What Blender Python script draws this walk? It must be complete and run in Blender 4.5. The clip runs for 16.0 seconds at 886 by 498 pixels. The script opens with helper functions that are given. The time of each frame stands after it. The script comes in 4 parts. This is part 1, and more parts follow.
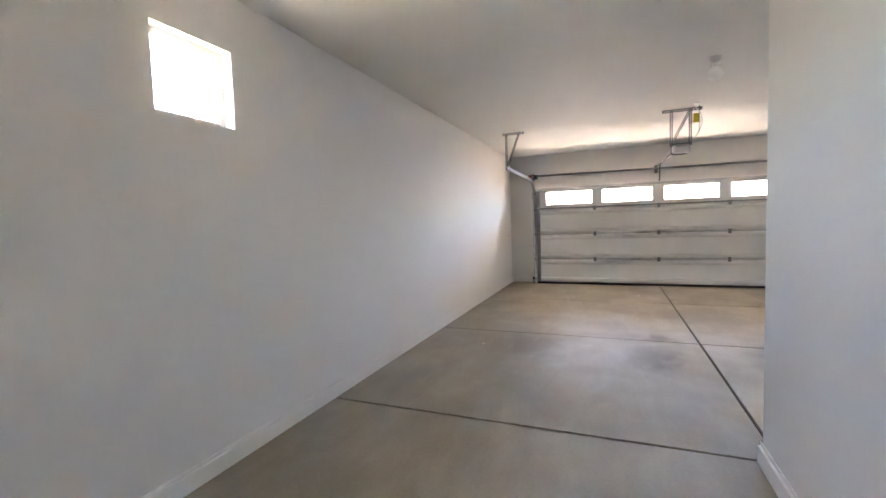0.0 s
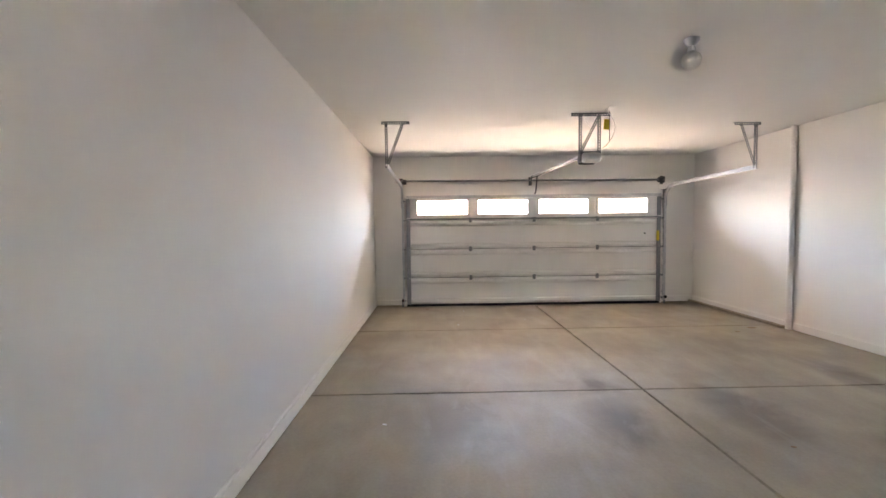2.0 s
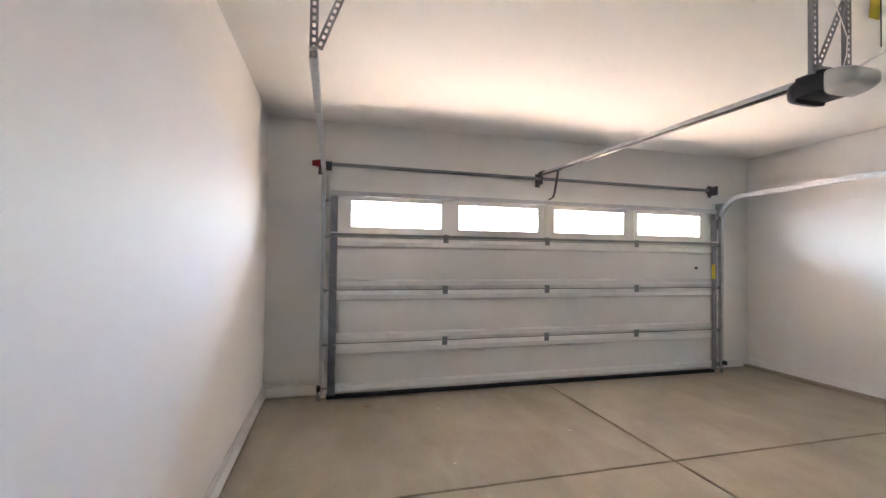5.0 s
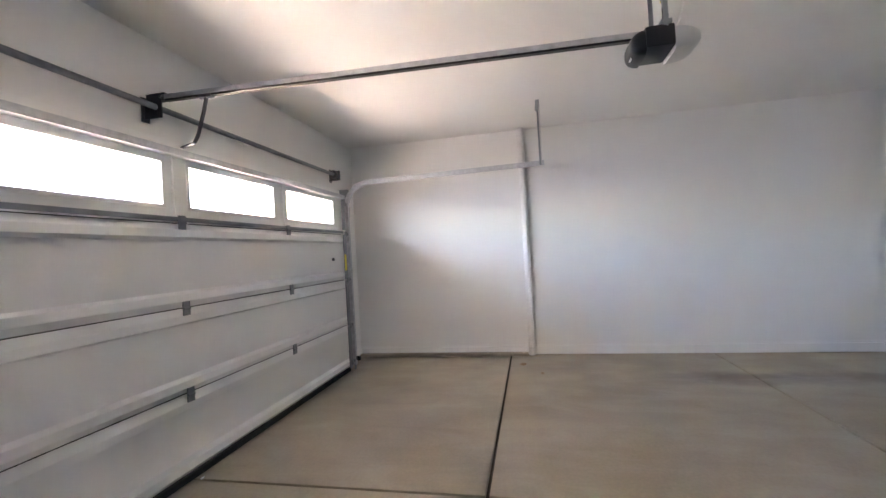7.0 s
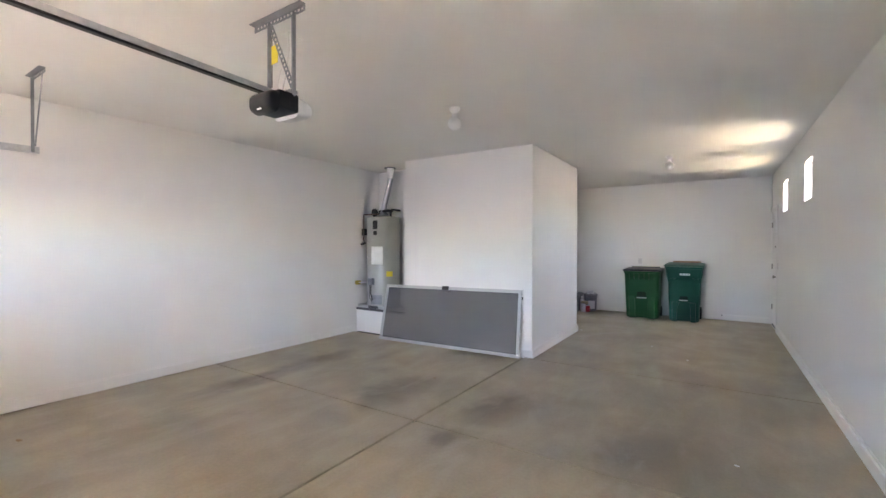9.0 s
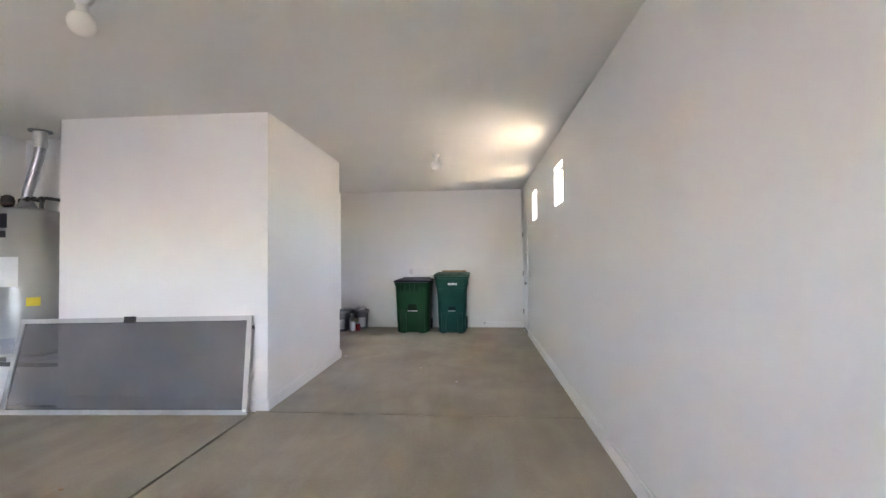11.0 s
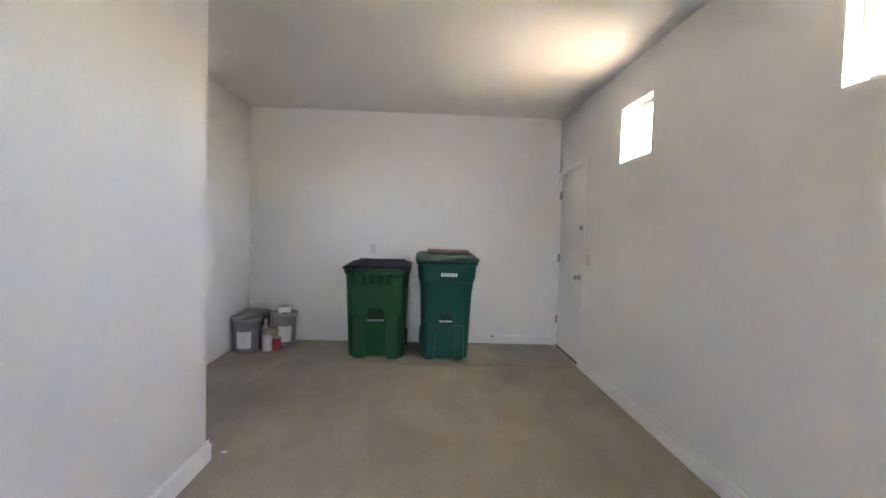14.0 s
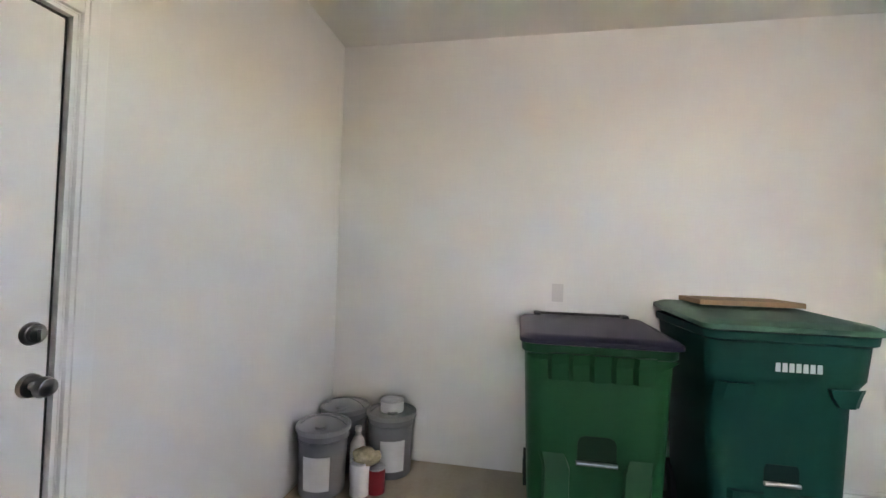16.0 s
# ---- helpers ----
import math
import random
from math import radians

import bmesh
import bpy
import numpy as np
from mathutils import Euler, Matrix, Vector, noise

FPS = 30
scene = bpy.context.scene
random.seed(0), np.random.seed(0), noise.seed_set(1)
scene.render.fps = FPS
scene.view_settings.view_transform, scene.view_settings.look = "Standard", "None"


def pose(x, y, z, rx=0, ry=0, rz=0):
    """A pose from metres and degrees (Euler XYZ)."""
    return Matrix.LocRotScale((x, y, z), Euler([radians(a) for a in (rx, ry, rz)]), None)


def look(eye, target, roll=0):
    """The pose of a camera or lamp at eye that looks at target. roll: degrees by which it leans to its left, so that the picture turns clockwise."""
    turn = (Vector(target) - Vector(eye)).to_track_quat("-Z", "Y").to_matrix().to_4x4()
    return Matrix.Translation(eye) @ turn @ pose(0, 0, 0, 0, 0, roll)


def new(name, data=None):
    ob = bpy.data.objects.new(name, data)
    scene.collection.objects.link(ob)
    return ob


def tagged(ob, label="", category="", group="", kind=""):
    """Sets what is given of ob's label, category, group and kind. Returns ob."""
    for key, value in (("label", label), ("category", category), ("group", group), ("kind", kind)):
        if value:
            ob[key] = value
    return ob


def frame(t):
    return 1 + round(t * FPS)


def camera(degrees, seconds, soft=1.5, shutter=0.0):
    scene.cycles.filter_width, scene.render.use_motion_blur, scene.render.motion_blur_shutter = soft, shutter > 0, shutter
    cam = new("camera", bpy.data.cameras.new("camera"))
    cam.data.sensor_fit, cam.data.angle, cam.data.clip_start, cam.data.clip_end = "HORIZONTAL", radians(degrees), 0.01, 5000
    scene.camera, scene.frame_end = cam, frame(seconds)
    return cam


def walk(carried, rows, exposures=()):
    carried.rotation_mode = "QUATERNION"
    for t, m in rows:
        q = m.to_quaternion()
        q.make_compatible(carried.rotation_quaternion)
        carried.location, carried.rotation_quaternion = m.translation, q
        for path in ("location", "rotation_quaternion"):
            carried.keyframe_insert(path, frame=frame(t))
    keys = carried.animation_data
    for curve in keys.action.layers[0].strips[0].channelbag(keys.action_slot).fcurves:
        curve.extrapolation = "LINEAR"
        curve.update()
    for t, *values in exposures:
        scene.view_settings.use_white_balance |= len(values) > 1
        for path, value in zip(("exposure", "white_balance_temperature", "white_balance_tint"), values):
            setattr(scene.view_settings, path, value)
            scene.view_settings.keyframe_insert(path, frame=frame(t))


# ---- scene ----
cam = camera(92.9, 16.0)

PATH = [
    (0, (2.19, 2.134, 1.444), (1.445, 3.985, 1.319), -1.9),
    (0.5, (1.848, 2.347, 1.429), (1.576, 4.327, 1.353), -2.0),
    (1, (1.616, 2.732, 1.436), (1.536, 4.729, 1.362), -1.1),
    (1.5, (1.407, 3.185, 1.514), (1.298, 5.181, 1.467), -1.4),
    (2, (1.182, 3.652, 1.527), (1.217, 5.649, 1.423), -0.7),
    (2.5, (1.016, 4.201, 1.505), (0.965, 6.2, 1.478), -0.4),
    (3, (0.819, 4.734, 1.527), (0.793, 6.734, 1.549), 0.8),
    (3.2, (0.791, 4.938, 1.53), (0.812, 6.937, 1.527), 0.8),
    (5.3, (0.586, 7.575, 1.442), (1.324, 9.433, 1.5), -0.2),
    (5.5, (0.521, 7.758, 1.436), (1.477, 9.515, 1.466), -2.2),
    (6, (0.604, 8.346, 1.439), (1.828, 9.927, 1.468), -4.1),
    (6.5, (0.746, 8.953, 1.437), (2.331, 10.169, 1.534), -2.7),
    (7, (0.759, 9.508, 1.368), (2.718, 9.912, 1.384), -3.3),
    (7.5, (0.913, 9.893, 1.347), (2.846, 9.381, 1.312), -1.6),
    (8, (0.94, 10.141, 1.399), (2.381, 8.757, 1.301), -2.5),
    (8.5, (0.889, 10.306, 1.437), (2.194, 8.791, 1.437), 0.4),
    (9, (0.892, 10.385, 1.525), (1.983, 8.709, 1.507), 0.1),
    (9.5, (0.931, 10.319, 1.455), (1.699, 8.473, 1.435), -0.1),
    (10, (0.867, 9.915, 1.428), (1.24, 7.951, 1.478), -0.2),
    (12.5, (1.308, 7.235, 1.461), (1.402, 5.237, 1.467), -0.6),
    (13, (1.433, 6.624, 1.439), (1.593, 4.631, 1.385), -0.1),
    (13.5, (1.618, 6.034, 1.453), (1.311, 4.059, 1.375), 1.6),
    (14, (1.70, 5.345, 1.433), (1.612, 3.347, 1.346), 1.7),
    (14.5, (1.84, 4.68, 1.51), (1.84, 2.683, 1.393), 0.7),
    (15, (2.10, 4.03, 1.355), (2.15, 2.032, 1.33), 0.7),
    (15.5, (2.372, 3.351, 1.332), (2.706, 1.379, 1.342), 1.4),
    (16, (2.594, 2.835, 1.366), (2.952, 0.868, 1.42), 1.7),
]
# seconds, stops, kelvin, tint
EXPOSURES = [(0, 6.19, 7470, 26), (1.5, 6.22, 7870, 27), (3.2, 6.25, 7670, 26), (5.5, 6.11, 7170, 26), (6.5, 6.06, 6920, 26), (7.5, 6.03, 6920, 26),
             (8.2, 6.27, 7370, 27), (9, 6.47, 7470, 26), (10, 6.62, 7470, 26), (12.5, 6.62, 7670, 27), (14.2, 6.47, 7730, 26), (15, 6.62, 8030, 24), (16, 6.75, 8130, 25)]
walk(cam, [(t, look(eye, target, roll)) for t, eye, target, roll in PATH], EXPOSURES)


# ---- world, sun and exposure ----
world = bpy.data.worlds.new("sky")
scene.world = world
world.use_nodes = True
wn = world.node_tree
sky = wn.nodes.new("ShaderNodeTexSky")
sky.sky_type, sky.sun_disc = "NISHITA", False
sky.dust_density, sky.ozone_density = 2.0, 2.0
sky.sun_elevation, sky.sun_rotation = radians(64), radians(315)
wn.links.new(sky.outputs[0], wn.nodes["Background"].inputs[0])
wn.nodes["Background"].inputs[1].default_value = 0.15
sun_data = bpy.data.lights.new("sun", "SUN")
sun_data.energy, sun_data.angle, sun_data.color = 3.9, radians(0.5), (1.0, 0.95, 0.88)
sun_lamp = new("sun", sun_data)
SUN_AZ, SUN_EL = radians(315), radians(64)
sun_from = Vector((math.sin(SUN_AZ) * math.cos(SUN_EL), math.cos(SUN_AZ) * math.cos(SUN_EL), math.sin(SUN_EL)))
sun_lamp.matrix_world = look(sun_from * 40, (0, 0, 0))

# lamp standing in for low sky through the garage door opening above the driveway
sky_data = bpy.data.lights.new("door_opening_sky", "AREA")
sky_data.shape, sky_data.size, sky_data.size_y = "RECTANGLE", 4.6, 0.20
sky_data.energy, sky_data.color = 1.9, (0.48, 0.72, 1.0)
sky_lamp = new("door_opening_sky", sky_data)
sky_lamp.matrix_world = look((3.08, 12.20, 1.985), (3.08, 5.0, 1.985))


# ---- materials ----
def mat(name, color, rough=0.6, metal=0.0, var=0.06, scale=3.0, fine=60.0, bump=0.05, spec=0.5, bump_scale=None, dist=0.004):
    m = bpy.data.materials.new(name)
    m.use_nodes = True
    nt = m.node_tree
    b = nt.nodes["Principled BSDF"]
    b.inputs["Roughness"].default_value, b.inputs["Metallic"].default_value = rough, metal
    b.inputs["Specular IOR Level"].default_value = spec
    tc = nt.nodes.new("ShaderNodeTexCoord")
    n1, n2 = nt.nodes.new("ShaderNodeTexNoise"), nt.nodes.new("ShaderNodeTexNoise")
    n1.inputs["Scale"].default_value, n2.inputs["Scale"].default_value = scale, fine
    n1.inputs["Detail"].default_value = 4
    add = nt.nodes.new("ShaderNodeMath")
    add.operation = "MULTIPLY_ADD"
    add.inputs[1].default_value = 0.35
    nt.links.new(n2.outputs[0], add.inputs[0])
    nt.links.new(n1.outputs[0], add.inputs[2])
    ramp = nt.nodes.new("ShaderNodeValToRGB")
    ramp.color_ramp.elements[0].position, ramp.color_ramp.elements[1].position = 0.4, 0.95
    ramp.color_ramp.elements[0].color = (*[c * (1 - var) for c in color], 1)
    ramp.color_ramp.elements[1].color = (*[min(1, c * (1 + var)) for c in color], 1)
    for n in (n1, n2):
        nt.links.new(tc.outputs["Object"], n.inputs["Vector"])
    nt.links.new(add.outputs[0], ramp.inputs[0])
    nt.links.new(ramp.outputs[0], b.inputs["Base Color"])
    if bump:
        bp = nt.nodes.new("ShaderNodeBump")
        bp.inputs["Strength"].default_value, bp.inputs["Distance"].default_value = bump, dist
        src = n2
        if bump_scale:
            src = nt.nodes.new("ShaderNodeTexNoise")
            src.inputs["Scale"].default_value = bump_scale
            nt.links.new(tc.outputs["Object"], src.inputs["Vector"])
        nt.links.new(src.outputs[0], bp.inputs["Height"])
        nt.links.new(bp.outputs[0], b.inputs["Normal"])
    return m


WALL = mat("wall_paint", (0.80, 0.785, 0.76), 0.7, var=0.02, scale=0.9, fine=25, bump=0.14, bump_scale=140)
CEIL = mat("ceiling_paint", (0.78, 0.765, 0.74), 0.75, var=0.02, scale=1.0, fine=25, bump=0.25, bump_scale=120)
TRIM = mat("trim_paint", (0.82, 0.81, 0.79), 0.5, var=0.02, bump=0.04)
SLAB_EDGE = mat("joint_dirt", (0.045, 0.036, 0.029), 0.9, var=0.3, scale=20)
DOOR_STEEL = mat("door_steel", (0.80, 0.795, 0.785), 0.5, var=0.03, scale=2, bump=0.08, bump_scale=220)
GALV = mat("galvanised_steel", (0.52, 0.53, 0.55), 0.38, 0.85, var=0.15, scale=25, bump=0.05)
GALV_DULL = mat("dull_galvanised_steel", (0.25, 0.265, 0.285), 0.5, 0.5, var=0.12, scale=20, bump=0.05)
DARK_STEEL = mat("dark_steel", (0.10, 0.10, 0.11), 0.45, 0.7, var=0.2, scale=20)
RUBBER = mat("black_rubber", (0.02, 0.02, 0.02), 0.8, var=0.2)
BLACK_PLASTIC = mat("black_plastic", (0.012, 0.011, 0.012), 0.42, var=0.1, bump=0.03)
LENS_PLASTIC = mat("grey_lens_plastic", (0.55, 0.55, 0.55), 0.3, var=0.03, bump=0.02)
WHITE_PLASTIC = mat("white_plastic", (0.78, 0.77, 0.75), 0.35, var=0.02, bump=0)
PLATE = mat("wall_plate_plastic", (0.66, 0.64, 0.62), 0.35, var=0.02, bump=0)
GLOBE = mat("frosted_globe", (0.88, 0.87, 0.85), 0.25, var=0.01, bump=0)
gt = GLOBE.node_tree
g_tr, g_mx = gt.nodes.new("ShaderNodeBsdfTranslucent"), gt.nodes.new("ShaderNodeMixShader")
g_tr.inputs[0].default_value = (0.95, 0.94, 0.92, 1)
g_mx.inputs[0].default_value = 0.6
gt.links.new(gt.nodes["Principled BSDF"].outputs[0], g_mx.inputs[1])
gt.links.new(g_tr.outputs[0], g_mx.inputs[2])
gt.links.new(g_mx.outputs[0], gt.nodes["Material Output"].inputs[0])
YELLOW = mat("yellow_tag", (0.75, 0.60, 0.05), 0.5, var=0.05)
RED = mat("red_paint", (0.32, 0.018, 0.022), 0.45, var=0.08)
BIN_GREEN = mat("green_bin_plastic", (0.003, 0.060, 0.020), 0.5, var=0.12, scale=5, bump=0.08, bump_scale=400, spec=0.25)
BIN_TEAL = mat("teal_bin_plastic", (0.002, 0.057, 0.043), 0.5, var=0.12, scale=5, bump=0.08, bump_scale=400, spec=0.25)
# Darker tones hold the pockets' shade; the teal handle bar shares one.
BIN_GREEN_SHADE = mat("green_recess_shade", (0.002, 0.020, 0.007), 0.6, var=0.1, scale=5, spec=0.25)
BIN_TEAL_DARK = mat("teal_shade_and_handle_plastic", (0.002, 0.020, 0.015), 0.6, var=0.1, scale=5, spec=0.25)
LID_DARK = mat("dark_lid_plastic", (0.018, 0.015, 0.030), 0.45, var=0.15, scale=6, bump=0.05, spec=0.25)
LID_TEAL = mat("weathered_lid_plastic", (0.035, 0.115, 0.075), 0.5, var=0.25, scale=8, bump=0.05)
CARDBOARD = mat("brown_board", (0.30, 0.19, 0.11), 0.8, var=0.1, scale=15)
BUCKET = mat("grey_bucket_plastic", (0.20, 0.205, 0.22), 0.42, var=0.05, bump=0.03)
BUCKET_LID = mat("grey_lid_plastic", (0.27, 0.275, 0.285), 0.4, var=0.06, bump=0.03)
PAPER = mat("label_paper", (0.72, 0.73, 0.74), 0.6, var=0.05, scale=12)
RAG = mat("tan_rag", (0.42, 0.36, 0.24), 0.9, var=0.2, scale=30, bump=0.5, bump_scale=90)
NICKEL = mat("satin_nickel", (0.36, 0.345, 0.325), 0.3, 0.95, var=0.06, scale=30, bump=0)
HEATER = mat("heater_enamel", (0.36, 0.355, 0.345), 0.28, 0.1, var=0.04, scale=2, bump=0.02)
BRASS = mat("yellow_gas_fitting", (0.50, 0.36, 0.06), 0.5, var=0.15, scale=20)
COPPER = mat("copper_pipe", (0.14, 0.09, 0.07), 0.4, 0.8, var=0.2, scale=15)
PIPE_DARK = mat("dark_pipe", (0.035, 0.033, 0.032), 0.5, 0.3, var=0.2, scale=15)
TAN_STUCCO = mat("tan_stucco", (0.62, 0.50, 0.34), 0.9, var=0.08, bump=0.5, bump_scale=60)
ASPHALT = mat("road_asphalt", (0.055, 0.053, 0.05), 0.9, var=0.15, scale=0.8, fine=30, bump=0.3)
GRAVEL = mat("yard_gravel", (0.20, 0.168, 0.13), 0.95, var=0.15, scale=0.8, fine=25, bump=0.4)
YARD = mat("pale_bounce_gravel", (0.40, 0.35, 0.25), 0.95, var=0.12, scale=0.8, fine=25, bump=0.4)
GROUND = mat("outdoor_concrete", (0.50, 0.44, 0.37), 0.9, var=0.12, scale=0.6, fine=20, bump=0.2)
CONDUIT = mat("painted_conduit", (0.78, 0.765, 0.74), 0.5, var=0.05, scale=6, bump=0.03)


def concrete():
    m = mat("slab_concrete", (0.33, 0.277, 0.21), 0.5, var=0.2, scale=1.3, fine=45, bump=0.12, bump_scale=160, dist=0.002)
    nt = m.node_tree
    b = nt.nodes["Principled BSDF"]
    tc = next(n for n in nt.nodes if n.type == "TEX_COORD")
    geo = nt.nodes.new("ShaderNodeNewGeometry")
    base = b.inputs["Base Color"].links[0].from_socket
    # dried oil and tyre stains on the slab, each a soft blot with a ragged outline
    warp = nt.nodes.new("ShaderNodeTexNoise")
    warp.inputs["Scale"].default_value, warp.inputs["Detail"].default_value = 2.6, 5
    nt.links.new(geo.outputs["Position"], warp.inputs["Vector"])
    shift = nt.nodes.new("ShaderNodeVectorMath")
    shift.operation = "MULTIPLY_ADD"
    shift.inputs[1].default_value = (0.55, 0.55, 0)
    nt.links.new(warp.outputs["Color"], shift.inputs[0])
    nt.links.new(geo.outputs["Position"], shift.inputs[2])
    total = None
    for x, y, rx, ry, amount in ((5.3, 7.45, 0.30, 1.1, 0.72), (3.72, 6.95, 0.36, 0.75, 0.72), (2.62, 6.75, 0.38, 0.6, 0.75), (1.25, 6.95, 0.55, 0.75, 0.6),
                                 (2.7, 7.55, 0.25, 0.25, 0.7), (5.35, 6.55, 0.28, 0.7, 0.65), (4.6, 8.9, 0.7, 1.0, 0.22), (2.0, 9.3, 0.8, 0.7, 0.18), (3.6, 2.1, 0.7, 1.3, 0.25)):
        sub = nt.nodes.new("ShaderNodeVectorMath")
        sub.operation = "SUBTRACT"
        sub.inputs[1].default_value = (x + 0.27, y + 0.27, 0)
        nt.links.new(shift.outputs[0], sub.inputs[0])
        sc = nt.nodes.new("ShaderNodeVectorMath")
        sc.operation = "MULTIPLY"
        sc.inputs[1].default_value = (1 / rx, 1 / ry, 0)
        nt.links.new(sub.outputs[0], sc.inputs[0])
        ln = nt.nodes.new("ShaderNodeVectorMath")
        ln.operation = "LENGTH"
        nt.links.new(sc.outputs[0], ln.inputs[0])
        mr = nt.nodes.new("ShaderNodeMapRange")
        mr.interpolation_type = "SMOOTHSTEP"
        mr.inputs["From Min"].default_value, mr.inputs["From Max"].default_value = 1.1, 0.15
        mr.inputs["To Min"].default_value, mr.inputs["To Max"].default_value = 0.0, amount
        nt.links.new(ln.outputs["Value"], mr.inputs["Value"])
        if total is None:
            total = mr.outputs[0]
        else:
            mx = nt.nodes.new("ShaderNodeMath")
            mx.operation = "MAXIMUM"
            nt.links.new(total, mx.inputs[0])
            nt.links.new(mr.outputs[0], mx.inputs[1])
            total = mx.outputs[0]
    mix = nt.nodes.new("ShaderNodeMixRGB")
    mix.inputs[2].default_value = (0.12, 0.10, 0.085, 1)
    nt.links.new(total, mix.inputs[0])
    nt.links.new(base, mix.inputs[1])
    # pale trowel bloom
    bloom = nt.nodes.new("ShaderNodeTexNoise")
    bloom.inputs["Scale"].default_value, bloom.inputs["Detail"].default_value, bloom.inputs["Distortion"].default_value = 0.9, 6, 1.2
    nt.links.new(geo.outputs["Position"], bloom.inputs["Vector"])
    br = nt.nodes.new("ShaderNodeMapRange")
    br.inputs["From Min"].default_value, br.inputs["From Max"].default_value, br.inputs["To Max"].default_value = 0.55, 0.8, 0.35
    nt.links.new(bloom.outputs[0], br.inputs["Value"])
    mix2 = nt.nodes.new("ShaderNodeMixRGB")
    mix2.inputs[2].default_value = (0.46, 0.42, 0.37, 1)
    nt.links.new(br.outputs[0], mix2.inputs[0])
    nt.links.new(mix.outputs[0], mix2.inputs[1])
    # pale scuffs and painted floor sheen, drawn out along the drive-in direction
    stretch = nt.nodes.new("ShaderNodeVectorMath")
    stretch.operation = "MULTIPLY"
    stretch.inputs[1].default_value = (2.6, 0.9, 1)
    nt.links.new(geo.outputs["Position"], stretch.inputs[0])
    scuff_sheen = nt.nodes.new("ShaderNodeTexNoise")
    scuff_sheen.inputs["Scale"].default_value, scuff_sheen.inputs["Detail"].default_value, scuff_sheen.inputs["Roughness"].default_value, scuff_sheen.inputs["Distortion"].default_value = 1.5, 7, 0.62, 0.7
    nt.links.new(stretch.outputs[0], scuff_sheen.inputs["Vector"])
    sr = nt.nodes.new("ShaderNodeMapRange")
    sr.inputs["From Min"].default_value, sr.inputs["From Max"].default_value = 0.50, 0.74
    sr.inputs["To Min"].default_value, sr.inputs["To Max"].default_value = 0.0, 0.32
    nt.links.new(scuff_sheen.outputs[0], sr.inputs["Value"])
    mix3 = nt.nodes.new("ShaderNodeMixRGB")
    mix3.inputs[2].default_value = (0.44, 0.395, 0.355, 1)
    nt.links.new(sr.outputs[0], mix3.inputs[0])
    nt.links.new(mix2.outputs[0], mix3.inputs[1])
    film = nt.nodes.new("ShaderNodeMapRange")
    film.inputs["From Min"].default_value, film.inputs["From Max"].default_value = 0.5, 0.28
    film.inputs["To Min"].default_value, film.inputs["To Max"].default_value = 0.0, 0.28
    nt.links.new(scuff_sheen.outputs[0], film.inputs["Value"])
    mix4 = nt.nodes.new("ShaderNodeMixRGB")
    mix4.inputs[2].default_value = (0.22, 0.19, 0.16, 1)
    nt.links.new(film.outputs[0], mix4.inputs[0])
    nt.links.new(mix3.outputs[0], mix4.inputs[1])
    nt.links.new(mix4.outputs[0], b.inputs["Base Color"])
    rr = nt.nodes.new("ShaderNodeMapRange")
    rr.inputs["From Min"].default_value, rr.inputs["From Max"].default_value = 0.35, 0.75
    rr.inputs["To Min"].default_value, rr.inputs["To Max"].default_value = 0.46, 0.75
    nt.links.new(bloom.outputs[0], rr.inputs["Value"])
    nt.links.new(rr.outputs[0], b.inputs["Roughness"])
    return m


SLAB = concrete()


def glass_material():
    m = bpy.data.materials.new("window_glass")
    m.use_nodes = True
    nt = m.node_tree
    out = nt.nodes["Material Output"]
    tr, gl, fr, mx = (nt.nodes.new(n) for n in ("ShaderNodeBsdfTransparent", "ShaderNodeBsdfGlossy", "ShaderNodeLayerWeight", "ShaderNodeMixShader"))
    tr.inputs[0].default_value = (0.93, 0.95, 0.94, 1)
    gl.inputs["Roughness"].default_value = 0.02
    fr.inputs["Blend"].default_value = 0.08
    nt.links.new(fr.outputs["Facing"], mx.inputs[0])
    nt.links.new(tr.outputs[0], mx.inputs[1])
    nt.links.new(gl.outputs[0], mx.inputs[2])
    nt.links.new(mx.outputs[0], out.inputs[0])
    return m


def mesh_material():
    m = mat("insect_screen", (0.19, 0.19, 0.20), 0.75, var=0.04, scale=2, bump=0.05, bump_scale=500)
    nt = m.node_tree
    out = nt.nodes["Material Output"]
    tr, mx = nt.nodes.new("ShaderNodeBsdfTransparent"), nt.nodes.new("ShaderNodeMixShader")
    mx.inputs[0].default_value = 0.52
    nt.links.new(tr.outputs[0], mx.inputs[1])
    nt.links.new(nt.nodes["Principled BSDF"].outputs[0], mx.inputs[2])
    nt.links.new(mx.outputs[0], out.inputs[0])
    return m


GLASS, SCREEN = glass_material(), mesh_material()


# ---- mesh tools ----
def box(bm, x0, x1, y0, y1, z0, z1, bevel=0.0):
    m = Matrix.Translation(((x0 + x1) / 2, (y0 + y1) / 2, (z0 + z1) / 2)) @ Matrix.Diagonal((abs(x1 - x0), abs(y1 - y0), abs(z1 - z0), 1))
    r = bmesh.ops.create_cube(bm, size=1, matrix=m)
    if bevel:
        edges = list({e for v in r["verts"] for e in v.link_edges})
        bmesh.ops.bevel(bm, geom=edges, offset=bevel, segments=2, profile=0.7, affect="EDGES")
    return bm


